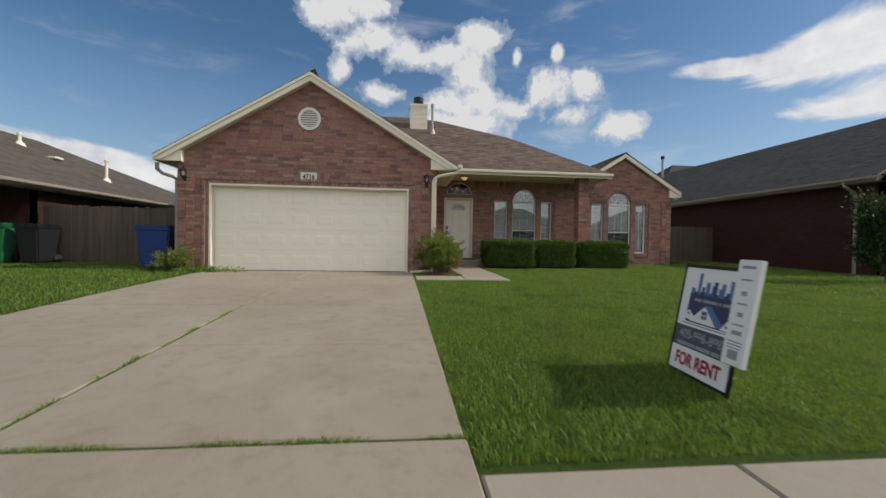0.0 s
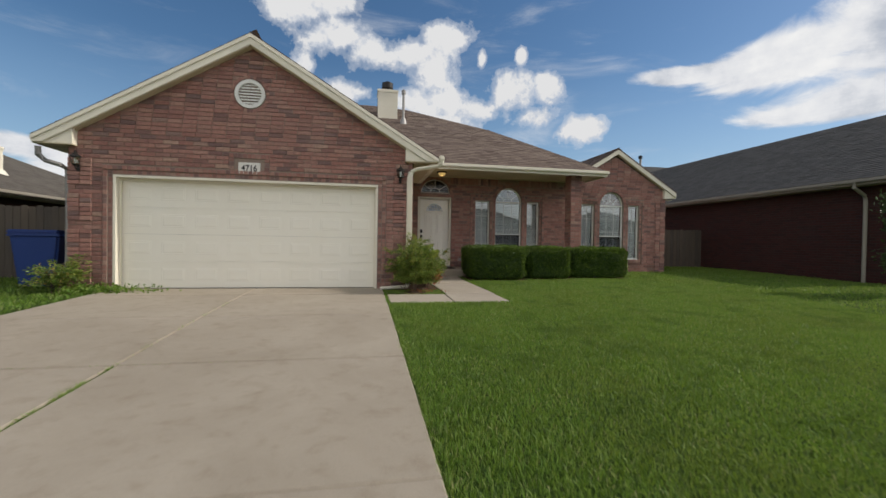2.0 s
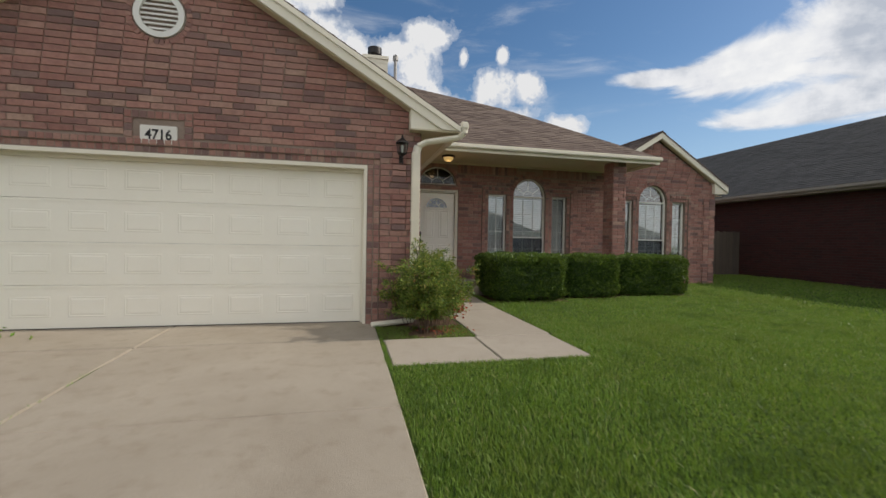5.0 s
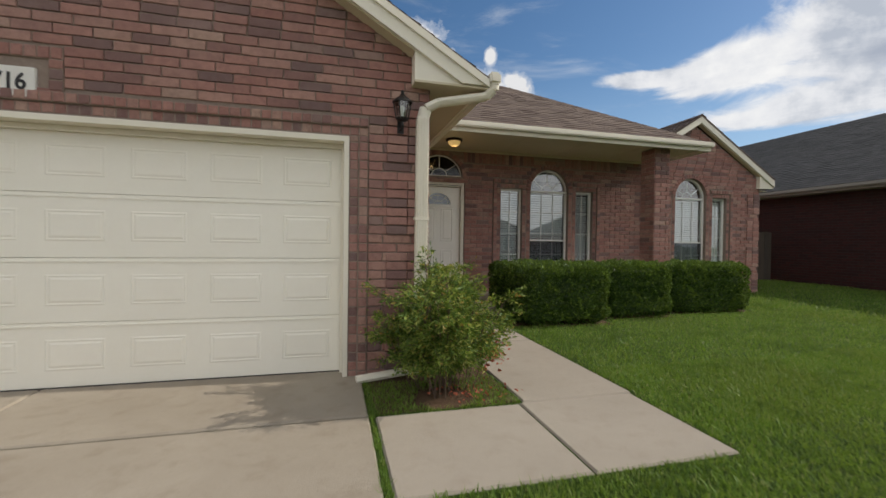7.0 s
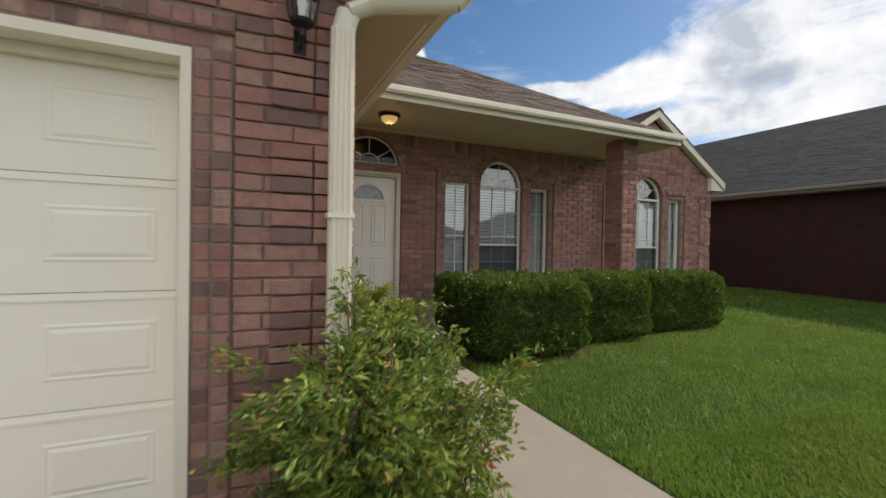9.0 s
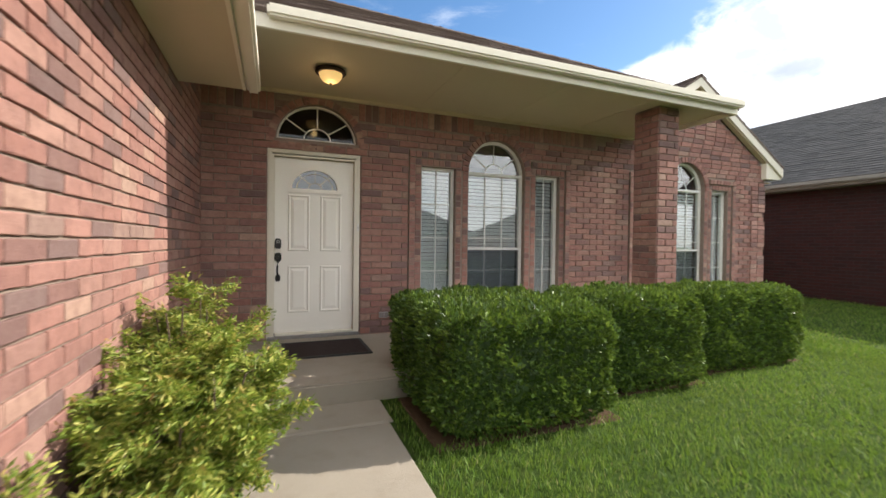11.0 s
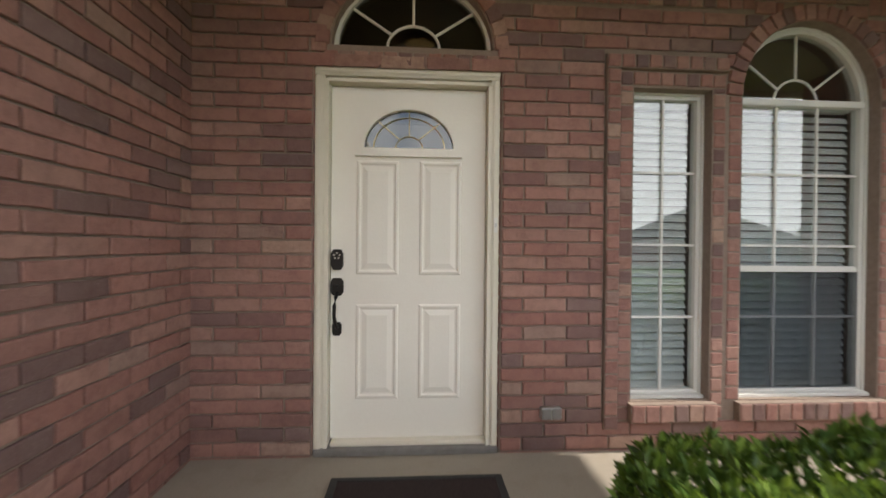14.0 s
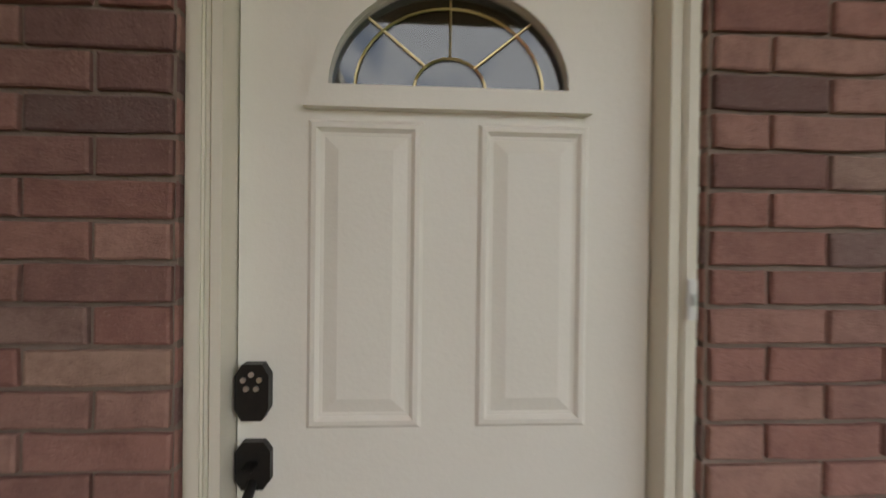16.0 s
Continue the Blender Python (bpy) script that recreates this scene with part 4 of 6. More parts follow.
part("eave_return", prism([tri], on_y(YV + 0.047), 0.0, 0.10), M_TRIM, trim)
part("fascia_wing", boxes((10.45, 10.48, YV + 0.05, 24, 2.94, 3.10), (10.15, 10.45, YV + 0.2, 24, 2.88, 2.9)), M_TRIM, trim)
part("ceiling_moulding", boxes((XG + 0.01, 6.94, YW - 0.055, YW - 0.012, CEIL_Z - 0.035, CEIL_Z - 0.001)), M_SOFFIT, trim)
ceil_bm = boxes((XG, 6.95, YE + 0.055, YW - 0.002, CEIL_Z, CEIL_Z + 0.02))
for k in range(1, 5):
    box(ceil_bm, XG + k * 1.2, XG + k * 1.2 + 0.03, YE + 0.06, YW - 0.06, CEIL_Z - 0.004, CEIL_Z)
tagged(part("ceiling_porch", ceil_bm, M_SOFFIT), "tan painted board porch ceiling with battens", "ceiling", kind="structure")

# downspout and its outlet at the garage corner
spout = thing("downspout", "cream ribbed metal downspout on the garage corner", "downspout", at=(0, 0, 0))
bm = bmesh.new()
pts = [(1.51, 10.46, 2.98), (1.51, 10.47, 2.91), (1.45, 10.50, 2.85), (1.02, 10.55, 2.77), (0.91, 10.56, 2.71), (0.88, 10.56, 2.60)]
for a, b in zip(pts, pts[1:]):
    tube(bm, [a, b], 0.055, 10, 0.75)
part("elbow", bm, M_TRIM, spout, smooth=True)
pipe = part("pipe", boxes((0.825, 0.935, 10.515, 10.595, 0.42, 2.63), bevel=0.012), M_TRIM, spout)
for k in range(4):
    part("rib", boxes((0.838 + 0.025 * k, 0.848 + 0.025 * k, 10.508, 10.516, 0.44, 2.61)), M_TRIM, pipe)
part("strap", boxes((0.815, 0.945, 10.505, 10.612, 1.72, 1.745)), M_TRIM, spout)
bm = bmesh.new()
tube(bm, [(0.88, 10.555, 0.44), (0.86, 10.54, 0.40), (0.62, 10.50, 0.385), (0.32, 10.46, 0.365)], 0.045, 8, 0.8)
part("outlet", bm, M_TRIM, spout)
spout2 = thing("downspout", "dark curved downspout elbow under the garage eave", "downspout")
bm = bmesh.new()
tube(bm, [(-5.60, 10.55, 2.86), (-5.60, 10.56, 2.72), (-5.50, 10.58, 2.62), (-5.30, 10.62, 2.56), (-5.23, 10.70, 2.50), (-5.23, 10.72, 2.2), (-5.23, 10.72, 0.5)], 0.05, 10, 0.8)
part("pipe", bm, M_GALV, spout2, smooth=True)

# chimney and vents
chim = thing("chimney", "cream boarded chimney with black metal cap", "chimney")
part("stack", boxes((0.43, 1.10, 17.1, 17.75, 5.2, 6.56)), M_TRIM, chim)
part("crown", boxes((0.40, 1.13, 17.07, 17.78, 6.56, 6.66), bevel=0.01), M_TRIM, chim)
for v in np.arange(5.45, 6.5, 0.2):
    part("board", boxes((0.424, 1.106, 17.094, 17.756, v, v + 0.185)), M_TRIM, chim)
bm = lathe(bmesh.new(), [(0.15, 6.66), (0.15, 6.78), (0.20, 6.80), (0.20, 6.98), (0.10, 7.03), (0.0, 7.04)], 20, (0.76, 17.42, 0))
part("cap", bm, M_BLACK, chim, "black metal flue cap", smooth=True)
vent = thing("vent_pipe", "thin grey metal flue pipe rising from the roof", "vent pipe")
bm = rod(bmesh.new(), (1.28, 16.7, 5.2), (1.28, 16.7, 6.42), 0.045)
part("pipe", bm, M_GALV, vent, smooth=True)
part("cap", lathe(bmesh.new(), [(0.07, 6.40), (0.075, 6.52), (0.03, 6.56)], 12, (1.28, 16.7, 0)), M_GALV, vent, smooth=True)
part("flashing", lathe(bmesh.new(), [(0.16, 5.25), (0.10, 5.48), (0.05, 5.60)], 12, (1.28, 16.7, 0)), M_GALV, vent, smooth=True)

# ---- garage door ----
door_g = thing("garage_door", "ivory panelled overhead garage door, closed", "garage door", kind="structure")
gx0, gx1, gtop = DOOR_G[0] + 0.07, DOOR_G[1] - 0.06, DOOR_G[2] - 0.05
yd = YG + 0.16
sec = (gtop - 0.36) / 4
for r in range(4):
    z0 = 0.36 + sec * r
    s = part("section", boxes((gx0, gx1, yd, yd + 0.045, z0 + 0.0012, z0 + sec - 0.0012), bevel=0.003), M_GARAGE, door_g)
    bm = boxes((gx0, gx1, yd - 0.006, yd, z0 + sec - 0.035, z0 + sec - 0.022))
    part("rib", bm, M_GARAGE, s)
    pitch_x = (gx1 - gx0) / 8
    for c in range(8):
        a = gx0 + pitch_x * c + 0.085
        b = gx0 + pitch_x * (c + 1) - 0.085
        bm = bmesh.new()
        zc0, zc1 = z0 + 0.13, z0 + sec - 0.13
        for (i0, o0), (i1, o1) in (((0, 0.0), (0.012, 0.004)), ((0.012, 0.004), (0.022, 0.001)), ((0.022, 0.001), (0.04, 0.006))):
            q0 = [bm.verts.new((x, yd - o0, z)) for x, z in rect(a + i0, b - i0, zc0 + i0, zc1 - i0)]
            q1 = [bm.verts.new((x, yd - o1, z)) for x, z in rect(a + i1, b - i1, zc0 + i1, zc1 - i1)]
            for k in range(4):
                bm.faces.new((q0[k], q0[(k + 1) % 4], q1[(k + 1) % 4], q1[k]))
        bm.faces.new(q1)
        part("panel", bm, M_GARAGE, s)
part("seal", boxes((gx0, gx1, yd, yd + 0.045, 0.34, 0.362)), M_RUBBER, door_g)
case = thing("garage_casing", "cream painted wooden casing round the garage door", "door casing", kind="structure")
part("jamb", boxes((DOOR_G[0], DOOR_G[0] + 0.045, YG - 0.012, YG + 0.24, 0.33, DOOR_G[2] - 0.045), (DOOR_G[0] + 0.045, DOOR_G[0] + 0.075, YG + 0.11, YG + 0.15, 0.33, DOOR_G[2] - 0.05)), M_TRIM, case)
part("jamb", boxes((DOOR_G[1] - 0.04, DOOR_G[1], YG - 0.012, YG + 0.24, 0.33, DOOR_G[2] - 0.045), (DOOR_G[1] - 0.065, DOOR_G[1] - 0.04, YG + 0.11, YG + 0.15, 0.33, DOOR_G[2] - 0.05)), M_TRIM, case)
part("head", boxes((DOOR_G[0], DOOR_G[1], YG - 0.014, YG + 0.24, DOOR_G[2] - 0.045, DOOR_G[2]), (DOOR_G[0] + 0.05, DOOR_G[1] - 0.045, YG + 0.11, YG + 0.159, DOOR_G[2] - 0.088, DOOR_G[2] - 0.046)), M_TRIM, case)

# gable vent and number plaque
gv = thing("gable_vent", "round white louvred gable vent", "vent")
circle = [(-2.17 + 0.27 * math.cos(i * math.pi / 20), 4.05 + 0.27 * math.sin(i * math.pi / 20)) for i in range(40)]
inner_c = [(-2.17 + 0.205 * math.cos(i * math.pi / 20), 4.05 + 0.205 * math.sin(i * math.pi / 20)) for i in range(40)]
part("ring", prism([circle, inner_c], on_y(YG), -0.035, 0.03), M_WHITE, gv)
part("backing", prism([inner_c], on_y(YG), 0.012, 0.02), M_BLACK, gv)
for k in range(-3, 4):
    z = 4.05 + k * 0.055
    w = math.sqrt(max(0.0, 0.203 ** 2 - (k * 0.055) ** 2))
    bm = bmesh.new()
    v = [bm.verts.new(p) for p in ((-2.17 - w, YG - 0.02, z - 0.016), (-2.17 + w, YG - 0.02, z - 0.016), (-2.17 + w, YG + 0.008, z + 0.016), (-2.17 - w, YG + 0.008, z + 0.016))]
    f = bm.faces.new(v)
    r = bmesh.ops.extrude_face_region(bm, geom=[f])
    bmesh.ops.translate(bm, verts=[g for g in r["geom"] if isinstance(g, bmesh.types.BMVert)], vec=(0, -0.005, 0.008))
    part("slat", bm, M_WHITE, gv)


def writing(text, size, at, mat, parent, rot=(90, 0, 0), wide=1.0, name="lettering", bold=0.0, deep=0.002):
    cu = bpy.data.curves.new(name, "FONT")
    cu.body, cu.size, cu.extrude, cu.offset = text, size, deep, bold
    cu.align_x, cu.align_y = "CENTER", "CENTER"
    tmp = bpy.data.objects.new(name, cu)
    me = bpy.data.meshes.new_from_object(tmp)
    bpy.data.objects.remove(tmp)
    me.materials.append(mat)
    ob = new(name, me)
    ob.parent = parent
    ob.location, ob.rotation_euler, ob.scale = at, [radians(a) for a in rot], (wide, 1, 1)
    return ob


plaque = thing("house_number_plaque", "pale stone house number plaque reading 4716", "house number")
part("plate", boxes((-2.365, -1.975, YG - 0.022, YG + 0.01, 2.535, 2.755), bevel=0.006), M_PLAQUE, plaque)
writing("4716", 0.165, (-2.17, YG - 0.024, 2.642), M_BLACK, plaque, wide=0.86, bold=0.003)

# ---- entry door ----
door = thing("door_1", "cream panelled front door with leaded fanlight, closed", "door", kind="structure")
YD = YW + 0.075
lx0, lx1, lz0, lz1 = 1.690, 2.575, 0.615, 2.625
fan = arch(1.875, 2.385, 2.280, 2.280, 0.22, 24)
leaf = part("leaf", prism([rect(lx0, lx1, lz0, lz1), fan], on_y(YD), 0.0, 0.045), M_DOOR, door)


def raised_panel(name, a, b, c, d, y, mat, parent):
    """A moulded field: a groove, then a raised middle."""
    bm = bmesh.new()
    steps = ((0.0, 0.0), (0.008, 0.009), (0.018, 0.010), (0.026, 0.001), (0.034, 0.0), (0.064, 0.009), (0.066, 0.009))
    for (i0, o0), (i1, o1) in zip(steps, steps[1:]):
        q0 = [bm.verts.new((x, y - o0, z)) for x, z in rect(a + i0, b - i0, c + i0, d - i0)]
        q1 = [bm.verts.new((x, y - o1, z)) for x, z in rect(a + i1, b - i1, c + i1, d - i1)]
        for k in range(4):
            bm.faces.new((q0[k], q0[(k + 1) % 4], q1[(k + 1) % 4], q1[k]))
    bm.faces.new(q1)
    bmesh.ops.remove_doubles(bm, verts=bm.verts[:], dist=0.0001)
    return part(name, bm, mat, parent)


for a, b in ((1.832, 2.075), (2.192, 2.435)):
    raised_panel("panel", a, b, 1.555, 2.21, YD, M_DOOR, door)
    raised_panel("panel", a, b, 0.84, 1.385, YD, M_DOOR, door)
f_out, f_in = arch(1.835, 2.425, 2.25, 2.28, 0.255, 24), arch(1.875, 2.385, 2.281, 2.2815, 0.22, 24)
part("fanlight_frame", prism([f_out, f_in], on_y(YD), -0.016, 0.0), M_DOOR, door)
part("fanlight_frame", prism([[(1.825, 2.232), (2.435, 2.232), (2.435, 2.25), (1.825, 2.25)]], on_y(YD), -0.024, 0.0), M_DOOR, door)
pane = part("fanlight_pane", prism([fan], on_y(YD), 0.014, 0.020), M_GLASS_FAN, door, "leaded fan of textured glass")
pane.visible_shadow = False
bm = bmesh.new()
fc = (2.13, 2.282)
for ang in (45, 90, 135):
    a = radians(ang)
    rod(bm, (fc[0] + 0.072 * math.cos(a), YD + 0.010, fc[1] + 0.07 * math.sin(a)), (fc[0] + 0.25 * math.cos(a), YD + 0.010, fc[1] + 0.215 * math.sin(a)), 0.0028, seg=6)
for ru, rv in ((0.078, 0.07), (0.205, 0.178)):
    tube(bm, [(fc[0] + ru * math.cos(math.pi * i / 20), YD + 0.010, fc[1] + rv * math.sin(math.pi * i / 20)) for i in range(21)], 0.003, 6)
part("came", bm, M_BRASS, door, "brass leading")
case_e = thing("door_casing", "cream moulded door casing with worn sill", "door casing", kind="structure")
for s, x in ((-1, 1.610), (1, 2.65)):
    e0, e1 = (x, x + 0.055) if s < 0 else (x - 0.055, x)
    part("brick_mould", boxes((e0, e1, YW + 0.012, YW + 0.06, 0.555, 2.665), (e0 + 0.012, e1 - 0.012, YW, YW + 0.014, 0.555, 2.665), bevel=0.005), M_TRIM, case_e)
    j0, j1 = (1.665, 1.686) if s < 0 else (2.579, 2.597)
    part("jamb", boxes((j0, j1, YW + 0.005, YW + 0.19, 0.56, 2.645)), M_TRIM, case_e)
    k0, k1 = (1.686, 1.70) if s < 0 else (2.565, 2.579)
    part("stop", boxes((k0, k1, YW + 0.125, YW + 0.15, 0.6, 2.63)), M_TRIM, case_e)
part("head", boxes((1.610, 2.65, YW + 0.01, YW + 0.06, 2.665, 2.715), (1.625, 2.635, YW - 0.002, YW + 0.012, 2.678, 2.702), bevel=0.005), M_TRIM, case_e)
part("head_jamb", boxes((1.68, 2.605, YW + 0.005, YW + 0.19, 2.632, 2.65)), M_TRIM, case_e)
part("sill", boxes((1.615, 2.645, YW - 0.02, YW + 0.15, 0.552, 0.588), bevel=0.006), M_GALV, case_e, "worn aluminium sill")
part("threshold", boxes((1.70, 2.585, YW + 0.02, YW + 0.12, 0.588, 0.613), bevel=0.006), M_TRIM, case_e)

lock = thing("keypad_deadbolt", "black keypad deadbolt on the front door", "door lock")
cx, cz = 1.728, 1.64
octo = [(cx + 0.034 * a, cz + 0.058 * b) for a, b in ((-1, -0.6), (-0.6, -1), (0.6, -1), (1, -0.6), (1, 0.6), (0.6, 1), (-0.6, 1), (-1, 0.6))]
part("body", prism([octo], on_y(YD), -0.026, 0.0), M_BLACK, lock)
for i in range(5):
    a = radians(90 + 72 * i)
    bm = rod(bmesh.new(), (cx + 0.017 * math.cos(a), YD - 0.031, cz + 0.022 + 0.016 * math.sin(a)), (cx + 0.017 * math.cos(a), YD - 0.025, cz + 0.022 + 0.016 * math.sin(a)), 0.0055, seg=10)
    part("button", bm, M_SILVER, lock, "small pale button")
pull = thing("door_handle_set", "black door handle with thumb latch on the front door", "door handle")
cz = 1.485
octo = [(cx + 0.036 * a, cz + 0.05 * b) for a, b in ((-1, -0.6), (-0.6, -1), (0.6, -1), (1, -0.6), (1, 0.6), (0.6, 1), (-0.6, 1), (-1, 0.6))]
part("escutcheon", prism([octo], on_y(YD), -0.018, 0.0), M_BLACK, pull)
bm = bmesh.new()
tube(bm, [(cx, YD - 0.015, 1.45), (cx, YD - 0.05, 1.43), (cx - 0.006, YD - 0.062, 1.385), (cx - 0.008, YD - 0.060, 1.325), (cx - 0.002, YD - 0.045, 1.275), (cx, YD - 0.012, 1.25)], 0.0105, 10)
part("grip", bm, M_BLACK, pull, smooth=True)
octo = [(cx + 0.026 * a, 1.245 + 0.038 * b) for a, b in ((-1, -0.6), (-0.6, -1), (0.6, -1), (1, -0.6), (1, 0.6), (0.6, 1), (-0.6, 1), (-1, 0.6))]
part("foot", prism([octo], on_y(YD), -0.016, 0.0), M_BLACK, pull)
part("thumb_latch", boxes((cx - 0.012, cx + 0.012, YD - 0.055, YD - 0.018, 1.487, 1.495), bevel=0.002), M_BLACK, pull)
bell = thing("doorbell", "small white doorbell button on the casing", "doorbell")
part("plate", boxes((2.612, 2.634, YW - 0.009, YW - 0.001, 1.80, 1.885), bevel=0.003), M_WHITE, bell)
part("button", boxes((2.617, 2.629, YW - 0.014, YW - 0.009, 1.83, 1.855), bevel=0.002), M_SILVER, bell)

# ---- windows ----
def window_unit(name, u0, u1, v0, v1, rise, cols, rows, rail, label, blind_label):
    """A white vinyl window set back in the brick, with panes, glazing bars and a blind behind."""
    y = YW + 0.085
    w = thing(name, label, "window", kind="structure")
    vs = v1 if not rise else v1
    shape = arch(u0, u1, v0, vs, rise) if rise else rect(u0, u1, v0, v1)
    b = 0.035
    inner = arch(u0 + b, u1 - b, v0 + b, vs, rise - b) if rise else rect(u0 + b, u1 - b, v0 + b, v1 - b)
    part("window_frame", prism([shape, inner], on_y(y), 0.0, 0.06), M_WHITE, w)
    part("brick_mould", prism([shape, arch(u0 + 0.014, u1 - 0.014, v0 + 0.02, vs, rise - 0.014) if rise else rect(u0 + 0.014, u1 - 0.014, v0 + 0.02, v1 - 0.014)], on_y(y), -0.014, -0.0005), M_WHITE, w)
    g = part("pane", prism([inner], on_y(y), 0.030, 0.034), M_GLASS, w)
    g.visible_shadow = False
    t = 0.007
    ztop = v1 - b if not rise else vs
    for c in range(1, cols):
        x = u0 + b + (u1 - u0 - 2 * b) * c / cols
        part("glazing_bar", boxes((x - t, x + t, y + 0.017, y + 0.029, v0 + b, ztop)), M_WHITE, w)
    for r in range(1, rows):
        z = v0 + b + (ztop - v0 - b) * r / rows
        if rail and abs(z - rail) < 0.1:
            continue
        part("glazing_bar", boxes((u0 + b, u1 - b, y + 0.018, y + 0.029, z - t, z + t)), M_WHITE, w)
    if rail:
        part("meeting_rail", boxes((u0 + b, u1 - b, y + 0.005, y + 0.05, rail - 0.018, rail + 0.018), bevel=0.004), M_WHITE, w)
    if rail:
        sc = part("insect_screen", boxes((u0 + b, u1 - b, y + 0.006, y + 0.008, v0 + b, rail - 0.018)), M_SCREEN, w, "dark insect screen")
        sc.visible_shadow = False
    if rise:
        part("transom_bar", boxes((u0 + 0.014, u1 - 0.014, y - 0.012, y + 0.055, vs - 0.022, vs + 0.018), bevel=0.004), M_WHITE, w)
        sunburst(w, (u0 + u1) / 2, vs, (u1 - u0) / 2 - b, rise - b, y)
    part("window_sill", boxes((u0 + 0.002, u1 - 0.002, y - 0.05, y - 0.001, v0 - 0.004, v0 + 0.018), bevel=0.004), M_WHITE, w)
    bl = thing("window_blind", blind_label, "blind", group="window blinds")
    z, top = v0 + 0.05, (v1 - 0.06 if not rise else vs - 0.03)
    me = SLATS.setdefault(round(u1 - u0, 3), slat_mesh(u1 - u0 - 2 * b - 0.02))
    while z < top:
        piece("slat", me, bl, ((u0 + u1) / 2, y + 0.085, z), (radians(55), 0, 0))
        z += 0.049
    part("headrail", boxes((u0 + b + 0.005, u1 - b - 0.005, y + 0.06, y + 0.11, top, top + 0.035), bevel=0.004), M_BLIND, bl)
    return w


SLATS = {}


def slat_mesh(w):
    bm = bmesh.new()
    rows = [[bm.verts.new((x, y, z)) for y, z in ((-0.026, 0.0), (-0.009, 0.003), (0.009, 0.003), (0.026, 0.0))] for x in (-w / 2, w / 2)]
    for k in range(3):
        bm.faces.new((rows[0][k], rows[1][k], rows[1][k + 1], rows[0][k + 1]))
    r = bmesh.ops.extrude_face_region(bm, geom=bm.faces[:])
    bmesh.ops.translate(bm, verts=[g for g in r["geom"] if isinstance(g, bmesh.types.BMVert)], vec=(0, 0, -0.0016))
    bmesh.ops.recalc_face_normals(bm, faces=bm.faces[:])
    me = bpy.data.meshes.new("slat")
    bm.to_mesh(me)
    bm.free()
    me.materials.append(M_BLIND)
    return me


def sunburst(w, uc, vc, ru, rv, y):
    for ang in (36, 90, 144):
        a = radians(ang)
        p0, p1 = (uc + ru * 0.36 * math.cos(a), vc + rv * 0.36 * math.sin(a)), (uc + ru * math.cos(a), vc + rv * math.sin(a))
        bm = rod(bmesh.new(), (p0[0], y + 0.036, p0[1]), (p1[0], y + 0.036, p1[1]), 0.009, seg=6)
        part("glazing_bar", bm, M_WHITE, w)
    bm = tube(bmesh.new(), [(uc + ru * 0.36 * math.cos(math.pi * i / 14), y + 0.036, vc + rv * 0.36 * math.sin(math.pi * i / 14)) for i in range(15)], 0.009, 6)
    part("glazing_bar", bm, M_WHITE, w)


n_win = 1
for c in (W_A, W_B):
    for k, (span, v1, rise, cols, rail, label, blind) in enumerate((
            (SIDE_L, 2.65, 0, 2, None, "narrow white window with glazing bars in red brick", "white slatted blind in a narrow window"),
            (ARCHED, 2.62, 0.46, 3, 1.60, "tall arched white sash window with sunburst top", "white slatted blind in the arched window"),
            (SIDE_R, 2.65, 0, 2, None, "narrow white window with glazing bars in red brick", "white slatted blind in a narrow window"))):
        window_unit("window_%d" % (n_win + k), c + span[0], c + span[1], 0.83, v1, rise, cols, 4, rail, label, blind)
    n_win += 3
tr = thing("window_%d" % n_win, "dark half round transom window above the front door", "window", kind="structure")
t_in = arch(1.725, 2.575, 2.857, 2.8575, 0.37)
part("window_frame", prism([TRANSOM, t_in], on_y(YW + 0.06), 0.0, 0.06), M_WHITE, tr)
g = part("pane", prism([t_in], on_y(YW + 0.06), 0.030, 0.034), M_GLASS_DIM, tr)
g.visible_shadow = False
sunburst(tr, 2.15, 2.858, 0.42, 0.37, YW + 0.055)

# ---- porch things ----
mat = thing("doormat", "dark brown fibre doormat before the front door", "doormat")
part("mat_pad", boxes((1.765, 2.615, 14.0, 14.66, PORCH_Z, PORCH_Z + 0.014), bevel=0.005), M_MAT, mat)
bm = boxes((1.765, 1.80, 13.999, 14.661, PORCH_Z, PORCH_Z + 0.017), (2.58, 2.615, 13.999, 14.661, PORCH_Z, PORCH_Z + 0.017), (1.80, 2.58, 13.999, 14.03, PORCH_Z, PORCH_Z + 0.017), (1.80, 2.58, 14.63, 14.661, PORCH_Z, PORCH_Z + 0.017))
part("border", bm, M_RUBBER, mat)
lamp = thing("ceiling_lamp", "lit porch ceiling lamp with amber glass bowl", "ceiling lamp")
LX, LY = 2.19, 14.10
part("pan", lathe(bmesh.new(), [(0.10, CEIL_Z), (0.142, CEIL_Z - 0.01), (0.150, CEIL_Z - 0.032), (0.136, CEIL_Z - 0.046), (0.116, CEIL_Z - 0.046)][::-1], 28, (LX, LY, 0)), M_BRONZE, lamp, "bronze rim", smooth=True)
part("bowl", lathe(bmesh.new(), [(0.0, CEIL_Z - 0.135), (0.04, CEIL_Z - 0.131), (0.076, CEIL_Z - 0.112), (0.102, CEIL_Z - 0.082), (0.114, CEIL_Z - 0.046)], 28, (LX, LY, 0)), M_GLOW, lamp, "glowing amber glass", smooth=True)
part("finial", lathe(bmesh.new(), [(0.0, CEIL_Z - 0.155), (0.010, CEIL_Z - 0.148), (0.012, CEIL_Z - 0.136), (0.006, CEIL_Z - 0.13)], 12, (LX, LY, 0)), M_BRONZE, lamp, smooth=True)
bulb = new("porch_bulb", bpy.data.lights.new("porch_bulb", "POINT"))
